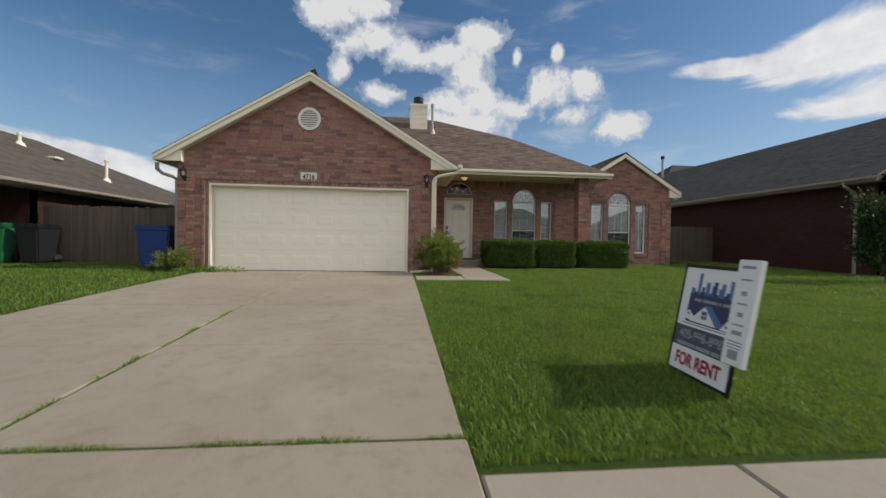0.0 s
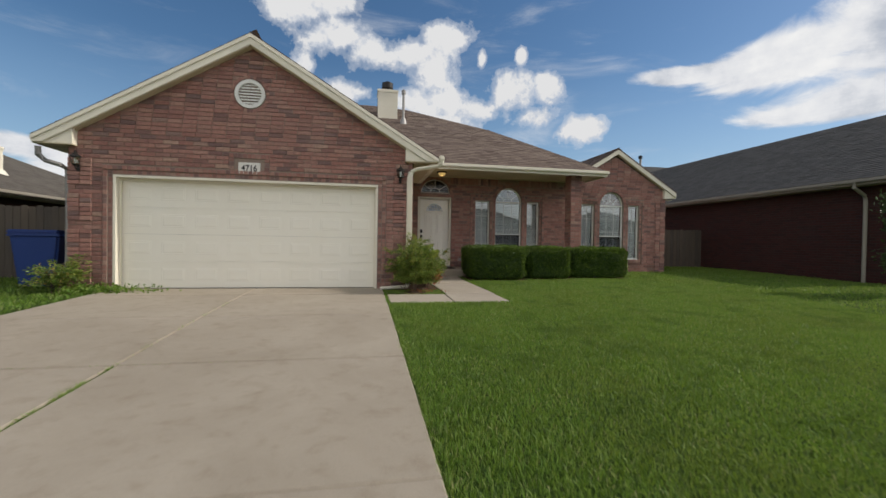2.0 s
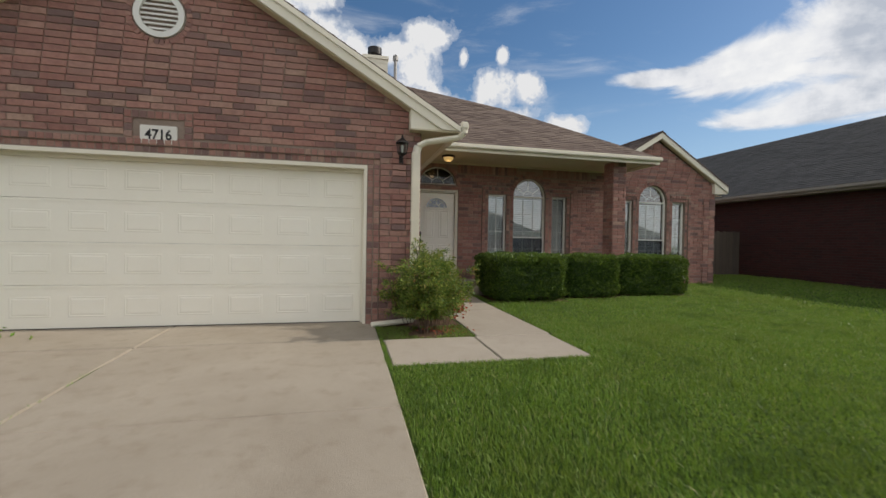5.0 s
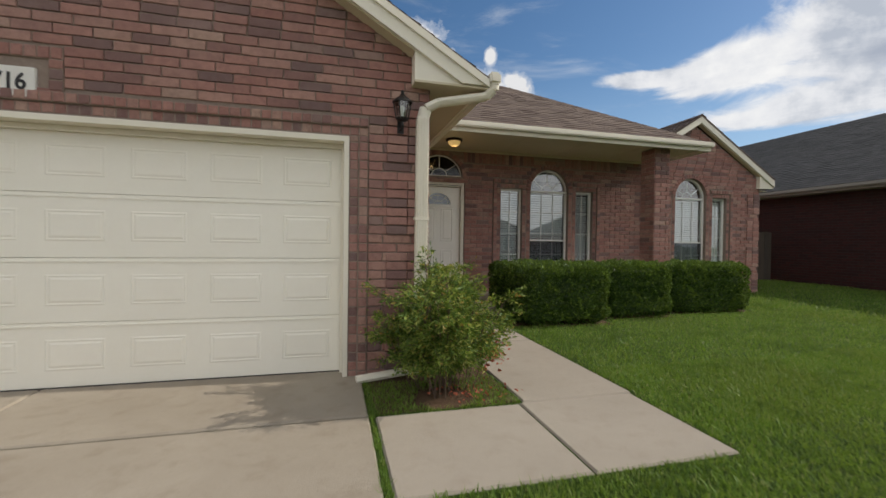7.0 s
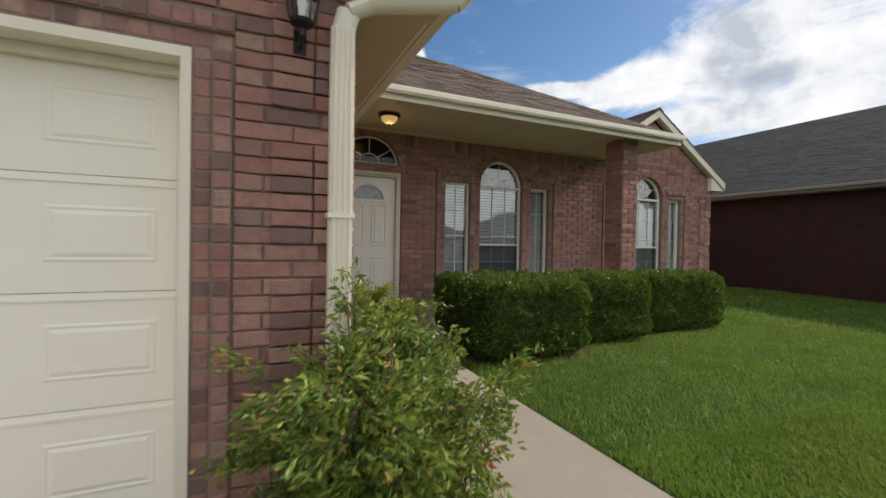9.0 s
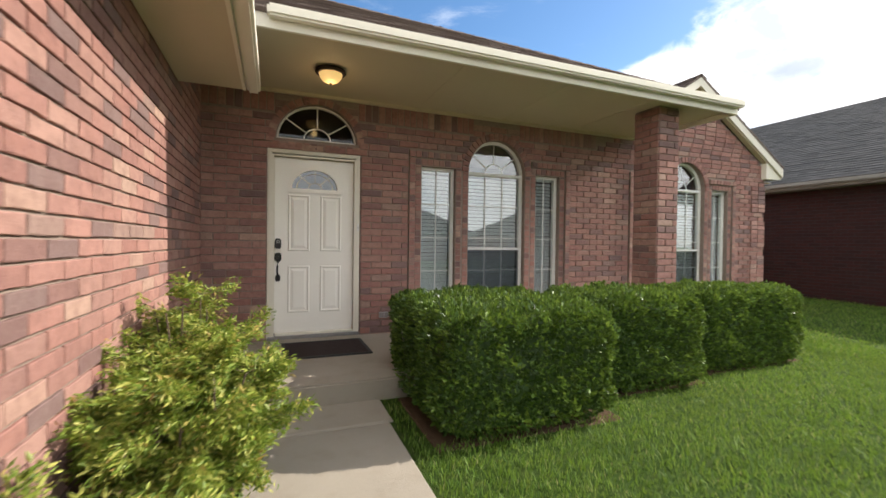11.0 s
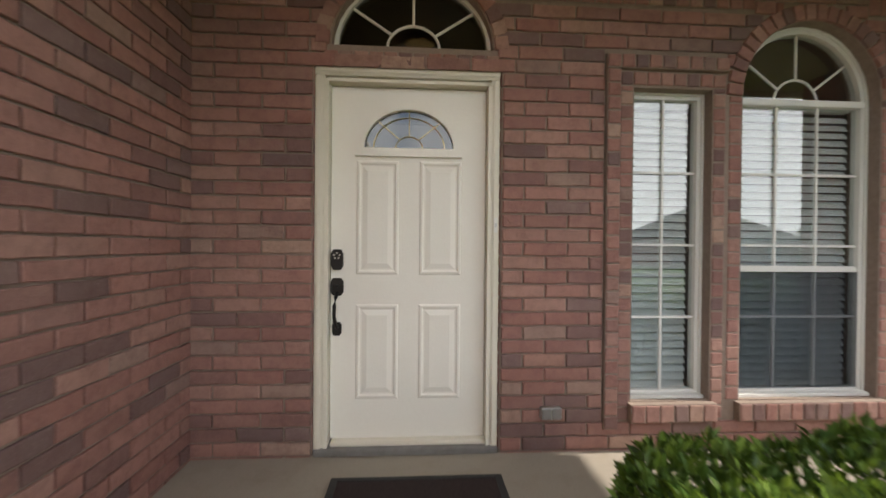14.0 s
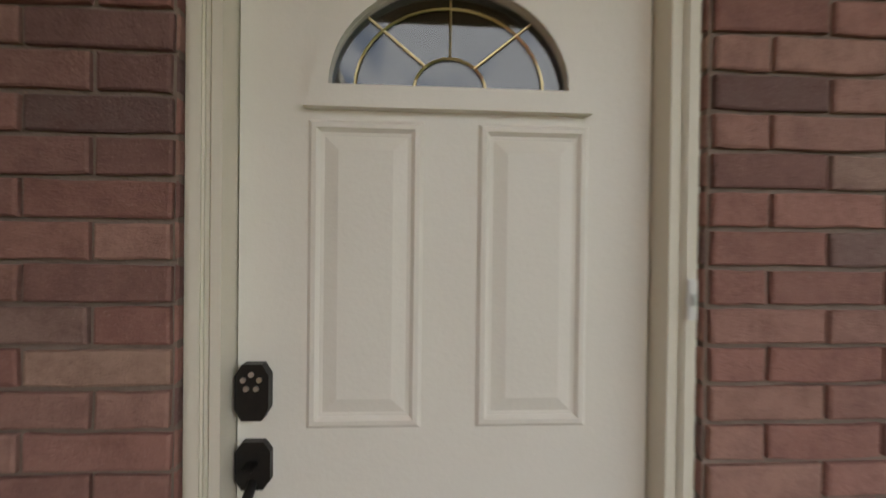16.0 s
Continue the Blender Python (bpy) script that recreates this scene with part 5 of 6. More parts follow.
bulb.data.energy, bulb.data.color, bulb.data.shadow_soft_size = 0.45, (1.0, 0.66, 0.30), 0.05
bulb.location = (LX, LY, CEIL_Z - 0.20)


def sconce(x, z):
    s = thing("wall_lantern", "black metal carriage lantern with clear glass", "wall lamp", group="garage lanterns")
    y = YG - 0.014
    part("backplate", boxes((x - 0.035, x + 0.035, y - 0.02, y + 0.012, z - 0.15, z - 0.02), bevel=0.006), M_BLACK, s)
    bm = tube(bmesh.new(), [(x, y - 0.02, z - 0.10), (x, y - 0.07, z - 0.12), (x, y - 0.11, z - 0.09), (x, y - 0.11, z - 0.05)], 0.012, 8)
    part("arm", bm, M_BLACK, s, smooth=True)
    yc = y - 0.11
    part("base", lathe(bmesh.new(), [(0.02, z - 0.06), (0.05, z - 0.045), (0.055, z - 0.03)], 12, (x, yc, 0)), M_BLACK, s)
    g = part("glass", lathe(bmesh.new(), [(0.052, z - 0.03), (0.075, z + 0.10)], 6, (x, yc, 0)), M_GLASS, s)
    g.visible_shadow = False
    for k in range(6):
        a = math.pi * k / 3
        bm = rod(bmesh.new(), (x + 0.054 * math.cos(a), yc + 0.054 * math.sin(a), z - 0.03), (x + 0.077 * math.cos(a), yc + 0.077 * math.sin(a), z + 0.10), 0.005, seg=5)
        part("bar", bm, M_BLACK, s)
    part("roof", lathe(bmesh.new(), [(0.088, z + 0.10), (0.08, z + 0.115), (0.03, z + 0.16), (0.012, z + 0.18), (0.014, z + 0.20), (0.0, z + 0.215)], 12, (x, yc, 0)), M_BLACK, s)
    part("bulb", lathe(bmesh.new(), [(0.012, z - 0.03), (0.014, z + 0.02), (0.022, z + 0.05), (0.012, z + 0.08), (0.0, z + 0.085)], 10, (x, yc, 0)), M_WHITE, s, smooth=True)


sconce(0.69, 2.62)
sconce(-5.00, 2.60)
outlet = thing("outdoor_outlet", "small grey weatherproof outlet cover on the brick", "power outlet")
part("cover", boxes((2.885, 3.005, YW - 0.045, YW - 0.004, 0.745, 0.815), bevel=0.006), M_SILVER, outlet)
part("flap", boxes((2.89, 2.942, YW - 0.052, YW - 0.045, 0.75, 0.81), bevel=0.003), M_GALV, outlet)
part("flap", boxes((2.948, 3.0, YW - 0.052, YW - 0.045, 0.75, 0.81), bevel=0.003), M_GALV, outlet)


# ---- planting ----
def leaves(n, place, size, mat, rng, name="leaves", curl=0.25, up=0.3, broad=(0.2, 0.3)):
    """n small folded leaves; place(rng) gives a point and the way outwards."""
    vs, fs = [], []
    for _ in range(n):
        p, out = place(rng)
        d = (out + Vector((rng.gauss(0, 0.6), rng.gauss(0, 0.6), rng.gauss(up, 0.5)))).normalized()
        s = d.cross(Vector((rng.gauss(0, 1), rng.gauss(0, 1), rng.gauss(0, 1)))).normalized()
        nn = s.cross(d)
        L = size * rng.uniform(0.6, 1.3)
        w = L * rng.uniform(*broad)
        k = len(vs)
        mid = p + d * L * 0.5
        vs += [tuple(p), tuple(mid + s * w + nn * w * curl), tuple(p + d * L - nn * L * 0.12), tuple(mid - s * w + nn * w * curl)]
        fs += [(k, k + 1, k + 2), (k, k + 2, k + 3)]
    return mesh_of(name, vs, fs, mat)


def hedge(x0, x1, y0, y1, z1, seed, label):
    rng = random.Random(seed)
    h = thing("hedge", label, "hedge", group="hedges before the porch")
    z0 = gz(y0) + 0.01
    # Solid dark block added inside, standing in for shade between the leaves.
    shade_core = boxes((x0 + 0.10, x1 - 0.10, y0 + 0.10, y1 - 0.10, z0 + 0.06, z1 - 0.10))
    bmesh.ops.subdivide_edges(shade_core, edges=shade_core.edges[:], cuts=7, use_grid_fill=True)
    for v in shade_core.verts:
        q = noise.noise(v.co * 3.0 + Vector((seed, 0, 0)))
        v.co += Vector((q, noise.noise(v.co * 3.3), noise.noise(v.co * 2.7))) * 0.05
    part("shade_core", shade_core, M_DARKLEAF, h)
    for _ in range(6):
        x, y = rng.uniform(x0 + 0.2, x1 - 0.2), rng.uniform(y0 + 0.2, y1 - 0.2)
        part("stem", rod(bmesh.new(), (x, y, z0 - 0.02), (x + rng.uniform(-0.1, 0.1), y + rng.uniform(-0.1, 0.1), z0 + 0.4), 0.018, 0.01, 6), M_STEM, h)
    cx, cy, cz = (x0 + x1) / 2, (y0 + y1) / 2, (z0 + z1) / 2
    A = [(x1 - x0) * (y1 - y0), (x1 - x0) * (z1 - z0), (x1 - x0) * (z1 - z0) * 0.6, (y1 - y0) * (z1 - z0), (y1 - y0) * (z1 - z0)]

    def place(r):
        f = r.choices(range(5), A)[0]
        a, b, dep = r.random(), r.random(), abs(r.gauss(0, 0.06)) - 0.015
        x, y, z = x0 + (x1 - x0) * a, y0 + (y1 - y0) * (b if f in (0, 3, 4) else a), z0 + (z1 - z0) * b
        if f == 0:
            p, o = Vector((x, y0 + (y1 - y0) * b, z1 - dep)), Vector((0, 0, 1))
        elif f == 1:
            p, o = Vector((x, y0 + dep, z)), Vector((0, -1, 0.2))
        elif f == 2:
            p, o = Vector((x, y1 - dep, z)), Vector((0, 1, 0.2))
        elif f == 3:
            p, o = Vector((x0 + dep, y0 + (y1 - y0) * a, z)), Vector((-1, 0, 0.2))
        else:
            p, o = Vector((x1 - dep, y0 + (y1 - y0) * a, z)), Vector((1, 0, 0.2))
        # rounded corners and an uneven clip
        c = Vector((cx, cy, cz))
        e = Vector((abs(p.x - cx) / (x1 - x0), abs(p.y - cy) / (y1 - y0), abs(p.z - cz) / (z1 - z0))) * 2
        k = 1.0 - 0.07 * max(0.0, (e.x ** 8 + e.y ** 8 + e.z ** 8) - 1.0)
        p = c + (p - c) * k
        p += o * 0.055 * noise.noise(p * 3.2 + Vector((seed * 3.1, 0, 0))) + o * 0.05 * noise.noise(p * 9.0) + o * 0.02 * noise.noise(p * 23.0)
        if p.z < z0 + 0.10:
            p += Vector((cx - p.x, cy - p.y, 0)) * 0.06
        return p, o

    n = int(sum(A) * 4300)
    me = leaves(n, place, 0.042, M_HEDGE, rng)
    tagged(piece("leaves", me, h), kind="stuff")
    return h


hedge(2.70, 4.07, 12.20, 13.70, 1.20, 1, "dense clipped green boxwood hedge before the porch")
hedge(4.31, 5.47, 12.55, 13.60, 1.20, 2, "dense clipped green boxwood hedge before the windows")
hedge(5.67, 7.32, 12.72, 13.60, 1.20, 3, "clipped green hedge below the porch column")


def nandina(x, y, r, top, n_stem, seed, label, n_leaf, spread=1.0, leaf=0.055, low=0.30, mat=None):
    rng = random.Random(seed)
    b = thing("nandina_shrub", label, "shrub", at=(0, 0, 0))
    z0 = gz(y)
    tips = []
    for i in range(n_stem):
        a, q = rng.uniform(0, 2 * math.pi), rng.uniform(0.1, 1.0) * r
        foot = Vector((x + 0.5 * q * math.cos(a), y + 0.5 * q * math.sin(a), z0))
        head = Vector((x + q * math.cos(a), y + q * math.sin(a), z0 + (top - z0) * rng.uniform(0.72, 1.0) * (1.12 - 0.22 * q / r)))
        bend = (foot + head) / 2 + Vector((rng.gauss(0, 0.03), rng.gauss(0, 0.03), 0.05))
        part("stem", tube(bmesh.new(), [foot, bend, head], 0.0042, 5), M_STEM, b)
        for k in range(11):
            f = rng.uniform(low, 1.02)
            base = foot.lerp(head, f)
            aa = rng.uniform(0, 2 * math.pi)
            ln = rng.uniform(0.12, 0.30) * spread
            tips.append((base, base + Vector((math.cos(aa) * ln, math.sin(aa) * ln, rng.uniform(-0.05, 0.14)))))
    bm = bmesh.new()
    for p, q in tips:
        tube(bm, [p, q], 0.0022, 3)
    tagged(part("twigs", bm, M_STEM, b), kind="stuff")

    def place(rr):
        p, q = rr.choice(tips)
        f = rr.uniform(0.25, 1.08)
        c = p.lerp(q, f) + Vector((rr.gauss(0, 0.022), rr.gauss(0, 0.022), rr.gauss(0, 0.02)))
        return c, (q - p).normalized() * 0.8 + Vector((0, 0, -0.15))

    me = leaves(n_leaf, place, leaf, mat or M_NANDINA, rng, up=0.0, broad=(0.13, 0.19))
    tagged(piece("leaves", me, b), kind="stuff")
    return b


corner_shrub = nandina(1.00, 10.20, 0.50, 1.22, 40, 5, "feathery light green nandina shrub at the garage corner", 33000, 0.95, 0.042, 0.28, M_NANDINA_GREEN)
nandina(1.24, 11.10, 0.34, 0.88, 14, 7, "yellow-green nandina shrub against the brick side wall", 40000, 1.0, 0.034)
nandina(1.27, 11.95, 0.37, 1.10, 18, 6, "dense yellow-green nandina shrub against the brick side wall", 66000, 1.0, 0.035)
nandina(1.24, 12.66, 0.34, 1.33, 14, 8, "thin yellow-green nandina shrub beside the porch step", 26000, 1.0, 0.034)
nandina(-5.12, 10.25, 0.36, 0.85, 8, 9, "sprawling green weedy shrub at the garage corner", 2600, 1.3, 0.060, 0.30, M_NANDINA_GREEN)
me = leaves(130, lambda r: (Vector((1.40 + r.gauss(0, 0.05), 10.12 + r.gauss(0, 0.06), 0.62 + r.gauss(0, 0.06))), Vector((r.gauss(0.4, 0.6), r.gauss(-0.2, 0.6), 0.1))), 0.045, M_TWIG_RED, random.Random(3), up=0.0)
tagged(piece("red_leaves", me, corner_shrub), "red turned leaves", kind="stuff")
nandina(0.90, 10.36, 0.07, 1.36, 3, 15, "thin dark green shoot climbing the downspout", 300, 0.42, 0.050, 0.5, M_NANDINA_GREEN)
weeds = thing("weeds", "low trailing weeds along the garage wall", "weeds")
rngw = random.Random(4)
me = leaves(1400, lambda r: (Vector((-4.95 + abs(r.gauss(0, 0.5)), 10.30 + r.gauss(0, 0.14), gz(10.2) + abs(r.gauss(0.02, 0.05)))), Vector((r.gauss(0, 1), r.gauss(0, 1), 0.6))), 0.06, M_GRASS, rngw)
tagged(piece("leaves", me, weeds), kind="stuff")
litter = thing("leaf_litter", "scattered red fallen nandina leaves on the soil", "fallen leaves", kind="stuff")
me = leaves(90, lambda r: (Vector((1.15 + r.gauss(0, 0.16), 9.98 + r.gauss(0, 0.09), 0.375)), Vector((r.gauss(0, 1), r.gauss(0, 1), 0.05))), 0.03, M_TWIG_RED, rngw, up=0.0)
piece("leaves", me, litter)


# ---- yard sign ----
sign = thing("yard_sign", "white and navy FOR RENT yard sign in a black metal frame", "yard sign", at=(2.21, 2.93, gz(2.9)))
sign.matrix_world = pose(2.21, 2.93, gz(2.9), 0, 0, -95.0) @ pose(0, 0, 0, -10.0)
sw, z0s, z1s = 0.68, 0.02, 0.86


def sbox(name, a, b, c, d, mat, y=0.0, t=0.004, label=""):
    return part(name, boxes((a, b, y - t, y, c, d)), mat, sign, label)


part("post", boxes((-sw / 2 - 0.022, -sw / 2, -0.012, 0.012, -0.15, z1s + 0.03), bevel=0.003), M_BLACK, sign)
part("post", boxes((sw / 2, sw / 2 + 0.022, -0.012, 0.012, -0.15, z1s + 0.03), bevel=0.003), M_BLACK, sign)
part("rail", boxes((-sw / 2, sw / 2, -0.012, 0.012, z1s, z1s + 0.025), bevel=0.003), M_BLACK, sign)
part("rail", boxes((-sw / 2, sw / 2, -0.012, 0.012, z0s, z0s + 0.025), bevel=0.003), M_BLACK, sign)
part("board", boxes((-sw / 2, sw / 2, -0.006, 0.006, z0s + 0.025, z1s)), M_SIGN_WHITE, sign, "white sign board")
part("rider", boxes((-sw / 2 + 0.005, sw / 2 - 0.005, -0.011, -0.0065, 0.045, 0.225)), M_SIGN_WHITE, sign, "white rider panel with red words")
writing("FOR RENT", 0.135, (0.0, -0.0135, 0.135), M_SIGN_RED, sign, wide=0.84, bold=0.0045, deep=0.001)
sbox("slate_band", -sw / 2 + 0.005, sw / 2 - 0.005, 0.23, 0.395, M_SIGN_SLATE, -0.0065, 0.002)
for k, (a, b, c, d) in enumerate(((-0.28, -0.06, 0.243, 0.270), (-0.05, 0.12, 0.243, 0.270), (0.135, 0.22, 0.243, 0.270))):
    sbox("illegible_line", a, b, c, d, M_SIGN_GREY, -0.0086, 0.001)
writing("405-996-8987", 0.098, (0.0, -0.0095, 0.330), M_SIGN_GREY, sign, wide=1.0, bold=0.001, deep=0.001)
def emblem(name, pts, mat, y, label=""):
    return part(name, prism([pts], lambda u, v, d: (u, d, v), y - 0.0016, y), mat, sign, label)


emblem("emblem_field", [(-0.24, 0.43), (0.27, 0.43), (0.275, 0.655), (0.25, 0.675), (-0.20, 0.675), (-0.235, 0.655)], M_SIGN_NAVY, -0.0065, "navy emblem field")
for k, (u, w, top) in enumerate(((-0.205, 0.05, 0.70), (-0.135, 0.036, 0.82), (-0.085, 0.03, 0.715), (-0.035, 0.045, 0.755), (0.02, 0.022, 0.735), (0.05, 0.04, 0.765), (0.105, 0.034, 0.72), (0.135, 0.04, 0.76), (0.19, 0.034, 0.70), (0.225, 0.05, 0.785))):
    sbox("tower", u - w / 2, u + w / 2, 0.655, top, M_SIGN_BLUE if k % 3 != 2 else M_SIGN_NAVY, -0.0082, 0.001)
for u0, u1 in ((-0.17, -0.085), (-0.065, 0.095), (0.115, 0.14), (0.16, 0.25)):
    sbox("illegible_word", u0, u1, 0.60, 0.622, M_SIGN_GREY, -0.0083, 0.001)
emblem("emblem_roof", [(-0.03, 0.575), (0.035, 0.582), (0.215, 0.445), (0.115, 0.44)], M_SIGN_BLUE, -0.0083, "blue emblem roof")
for pts in ([(-0.19, 0.44), (-0.025, 0.57), (0.125, 0.44)], [(0.17, 0.435), (0.235, 0.505), (0.30, 0.435)], [(-0.285, 0.455), (-0.205, 0.525), (-0.13, 0.475), (-0.175, 0.45)]):
    emblem("emblem_gable", pts, M_SIGN_WHITE, -0.0102)
for u in (-0.048, -0.014):
    for v in (0.475, 0.508):
        sbox("emblem_window", u, u + 0.028, v, v + 0.027, M_SIGN_NAVY, -0.0119, 0.0008)
for u, v in ((0.225, 0.455), (-0.215, 0.485)):
    sbox("emblem_window", u, u + 0.022, v, v + 0.018, M_SIGN_NAVY, -0.0119, 0.0008)
sbox("illegible_line", -0.27, 0.27, 0.412, 0.421, M_SIGN_GREY, -0.0065, 0.001)
tube_box = part("leaflet_box", boxes((sw / 2 - 0.05, sw / 2 + 0.15, -0.05, -0.014, 0.24, 0.94), bevel=0.004), M_SIGN_WHITE, sign, "white leaflet box")
for k, (c, h, w) in enumerate(((0.88, 0.02, 0.12), (0.80, 0.012, 0.10), (0.70, 0.03, 0.05), (0.64, 0.012, 0.09), (0.56, 0.03, 0.05), (0.50, 0.012, 0.1), (0.44, 0.028, 0.09), (0.39, 0.008, 0.13), (0.37, 0.008, 0.13), (0.35, 0.008, 0.12), (0.28, 0.06, 0.09))):
    part("printed_line", boxes((sw / 2 + 0.05 - w / 2, sw / 2 + 0.05 + w / 2, -0.0515, -0.05, c, c + h)), M_SIGN_GREY, tube_box)


# ---- bins and fence ----
def wheelie_bin(x, y, rz, mat, label):
    b = thing("wheelie_bin", label, "bin", group="bins by the fence", at=(x, y, gz(y)), rz=rz)
    bm = bmesh.new()
    lo_, hi_ = [(-0.24, -0.26), (0.24, -0.26), (0.24, 0.26), (-0.24, 0.26)], [(-0.31, -0.36), (0.31, -0.36), (0.31, 0.36), (-0.31, 0.36)]
    q0, q1 = [bm.verts.new((u, v, 0.05)) for u, v in lo_], [bm.verts.new((u, v, 0.98)) for u, v in hi_]
    for k in range(4):
        bm.faces.new((q0[k], q0[(k + 1) % 4], q1[(k + 1) % 4], q1[k]))
    bm.faces.new(q0[::-1])
    bm.faces.new(q1)
    bmesh.ops.bevel(bm, geom=[e for e in bm.edges], offset=0.035, segments=3, affect="EDGES")
    part("body", bm, mat, b, smooth=True)
    part("rim", boxes((-0.335, 0.335, -0.385, 0.385, 0.955, 1.0), bevel=0.015), mat, b)
    bm = boxes((-0.33, 0.33, -0.40, 0.36, 1.0, 1.075), bevel=0.03)
    part("lid", bm, mat, b)
    part("grip_bar", rod(bmesh.new(), (-0.26, 0.42, 0.99), (0.26, 0.42, 0.99), 0.018), mat, b)
    part("front_ridge", boxes((-0.16, 0.16, -0.335, -0.29, 0.55, 0.62), bevel=0.012), mat, b)
    for s in (-1, 1):
        part("wheel", rod(bmesh.new(), (s * 0.24, 0.27, 0.125), (s * 0.31, 0.27, 0.125), 0.125, seg=24), M_RUBBER, b)
    part("axle", rod(bmesh.new(), (-0.26, 0.27, 0.125), (0.26, 0.27, 0.125), 0.012), M_GALV, b)


wheelie_bin(-5.90, 11.15, -80.0, M_BIN_BLUE, "large blue plastic wheelie bin beside the garage")
wheelie_bin(-10.45, 12.30, 15.0, M_BIN_GREEN, "green plastic wheelie bin by the fence")
wheelie_bin(-9.58, 12.45, -5.0, M_BIN_BLACK, "black plastic wheelie bin by the fence")


def fence(x0, x1, y, zt, label):
    f = thing("fence", label, "fence", kind="structure")
    rng = random.Random(int(abs(x0) * 10))
    x = x0
    while x < x1:
        w = 0.14
        h = zt + rng.uniform(-0.03, 0.02)
        bm = bmesh.new()
        pts2 = [(x, 0.3), (x + w, 0.3), (x + w, h - 0.03), (x + w - 0.03, h), (x + 0.03, h), (x, h - 0.03)]
        prism([pts2], on_y(y + rng.uniform(-0.006, 0.006)), 0.0, 0.018, bm)
        part("board", bm, M_FENCE, f)
        x += w + 0.008
    for z in (0.6, 1.2, 1.75):
        part("rail", boxes((x0, x1, y + 0.03, y + 0.07, z, z + 0.09)), M_FENCE, f)
    xx = x0 + 0.05
    while xx < x1:
        part("post", boxes((xx, xx + 0.09, y + 0.07, y + 0.16, 0.2, zt - 0.05)), M_FENCE, f)
        xx += 2.3
    return f


fence(-9.85, -5.2, 12.95, 1.98, "weathered grey wooden board fence between the houses")
fence(10.25, 13.9, 17.5, 2.0, "weathered brown wooden board fence between the houses")

# ---- neighbouring houses ----
def neighbour(name, xw, xr, xo, y0, y1, z_eave, z_ridge, roof_mat, label, spout_y=None, roof_y0=None, hip=0.0):
    """A long brick house beside ours: wall at xw facing us, ridge along y at xr, far eave at xo."""
    h = thing(name, label, "house")
    s = 1 if xr > xw else -1
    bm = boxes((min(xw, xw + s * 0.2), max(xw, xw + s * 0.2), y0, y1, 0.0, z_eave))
    part("wall", bm, M_MORTAR_SHADED, h)
    part("front_wall", boxes((min(xw, xo), max(xw, xo), y0, y0 + 0.2, 0.0, z_eave)), M_BRICK_SHADED, h)
    part("rear_wall", boxes((min(xw, xo), max(xw, xo), y1 - 0.2, y1, 0.0, z_eave)), M_BRICK_SHADED, h)
    part("far_wall", boxes((min(xo, xo - s * 0.2), max(xo, xo - s * 0.2), y0, y1, 0.0, z_eave)), M_BRICK_SHADED, h)
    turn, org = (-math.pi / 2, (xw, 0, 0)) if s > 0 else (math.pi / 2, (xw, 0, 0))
    b = Bricks(h, turn, org, M_BRICK_SHADED)
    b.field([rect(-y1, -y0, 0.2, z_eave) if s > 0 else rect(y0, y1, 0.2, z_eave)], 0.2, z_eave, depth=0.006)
    b.close("red brick coloured dark for shade")
    o = 0.45
    ze = z_eave
    wall_y0, y0 = y0, y0 if roof_y0 is None else roof_y0
    shingles("slope", [(xw - s * o, y0 - 0.3, ze), (xw - s * o, y1 + 0.3, ze), (xr, y1 + 0.3 - hip, z_ridge), (xr, y0 - 0.3, z_ridge)], roof_mat, h, row=0.145, tab=0.33, thick=0.006)
    bm = bmesh.new()
    bm.faces.new([bm.verts.new(p) for p in ((xr, y0 - 0.3, z_ridge), (xr, y1 + 0.3 - hip, z_ridge), (xo + s * o, y1 + 0.3, ze), (xo + s * o, y0 - 0.3, ze))])
    part("far_slope", bm, roof_mat, h)
    if hip:
        bm = bmesh.new()
        bm.faces.new([bm.verts.new(p) for p in ((xr, y1 + 0.3 - hip, z_ridge), (xw - s * o, y1 + 0.3, ze), (xo + s * o, y1 + 0.3, ze))])
        part("hip_slope", bm, roof_mat, h)
    for y in ((y0 + 0.05,) if hip else (y0 + 0.05, y1 - 0.05)):
        part("gable", prism([[(xw, ze - 0.1), (xo, ze - 0.1), (xr, z_ridge - 0.12)]], on_y(y), 0.0, 0.1), M_BRICK_SHADED, h)
    for xe in (xw - s * o, xo + s * o):
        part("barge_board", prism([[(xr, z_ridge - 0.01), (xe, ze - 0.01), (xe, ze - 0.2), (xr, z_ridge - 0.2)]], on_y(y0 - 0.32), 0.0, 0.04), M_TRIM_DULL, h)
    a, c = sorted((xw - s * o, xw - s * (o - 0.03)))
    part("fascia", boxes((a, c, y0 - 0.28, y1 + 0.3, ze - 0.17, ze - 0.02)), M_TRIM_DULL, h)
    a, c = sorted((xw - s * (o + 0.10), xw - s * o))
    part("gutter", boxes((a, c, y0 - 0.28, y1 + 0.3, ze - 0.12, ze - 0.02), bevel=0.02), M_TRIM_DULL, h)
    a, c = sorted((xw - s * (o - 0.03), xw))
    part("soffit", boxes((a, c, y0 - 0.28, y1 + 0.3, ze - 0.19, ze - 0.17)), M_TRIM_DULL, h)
    if spout_y:
        bm = bmesh.new()
        tube(bm, [(xw - s * (o + 0.05), spout_y, ze - 0.1), (xw - s * (o + 0.04), spout_y, ze - 0.25), (xw - s * 0.12, spout_y, ze - 0.45), (xw - s * 0.07, spout_y, ze - 0.6), (xw - s * 0.07, spout_y, 0.35)], 0.05, 8)
        part("downspout", bm, M_TRIM_DULL, h)
    return h


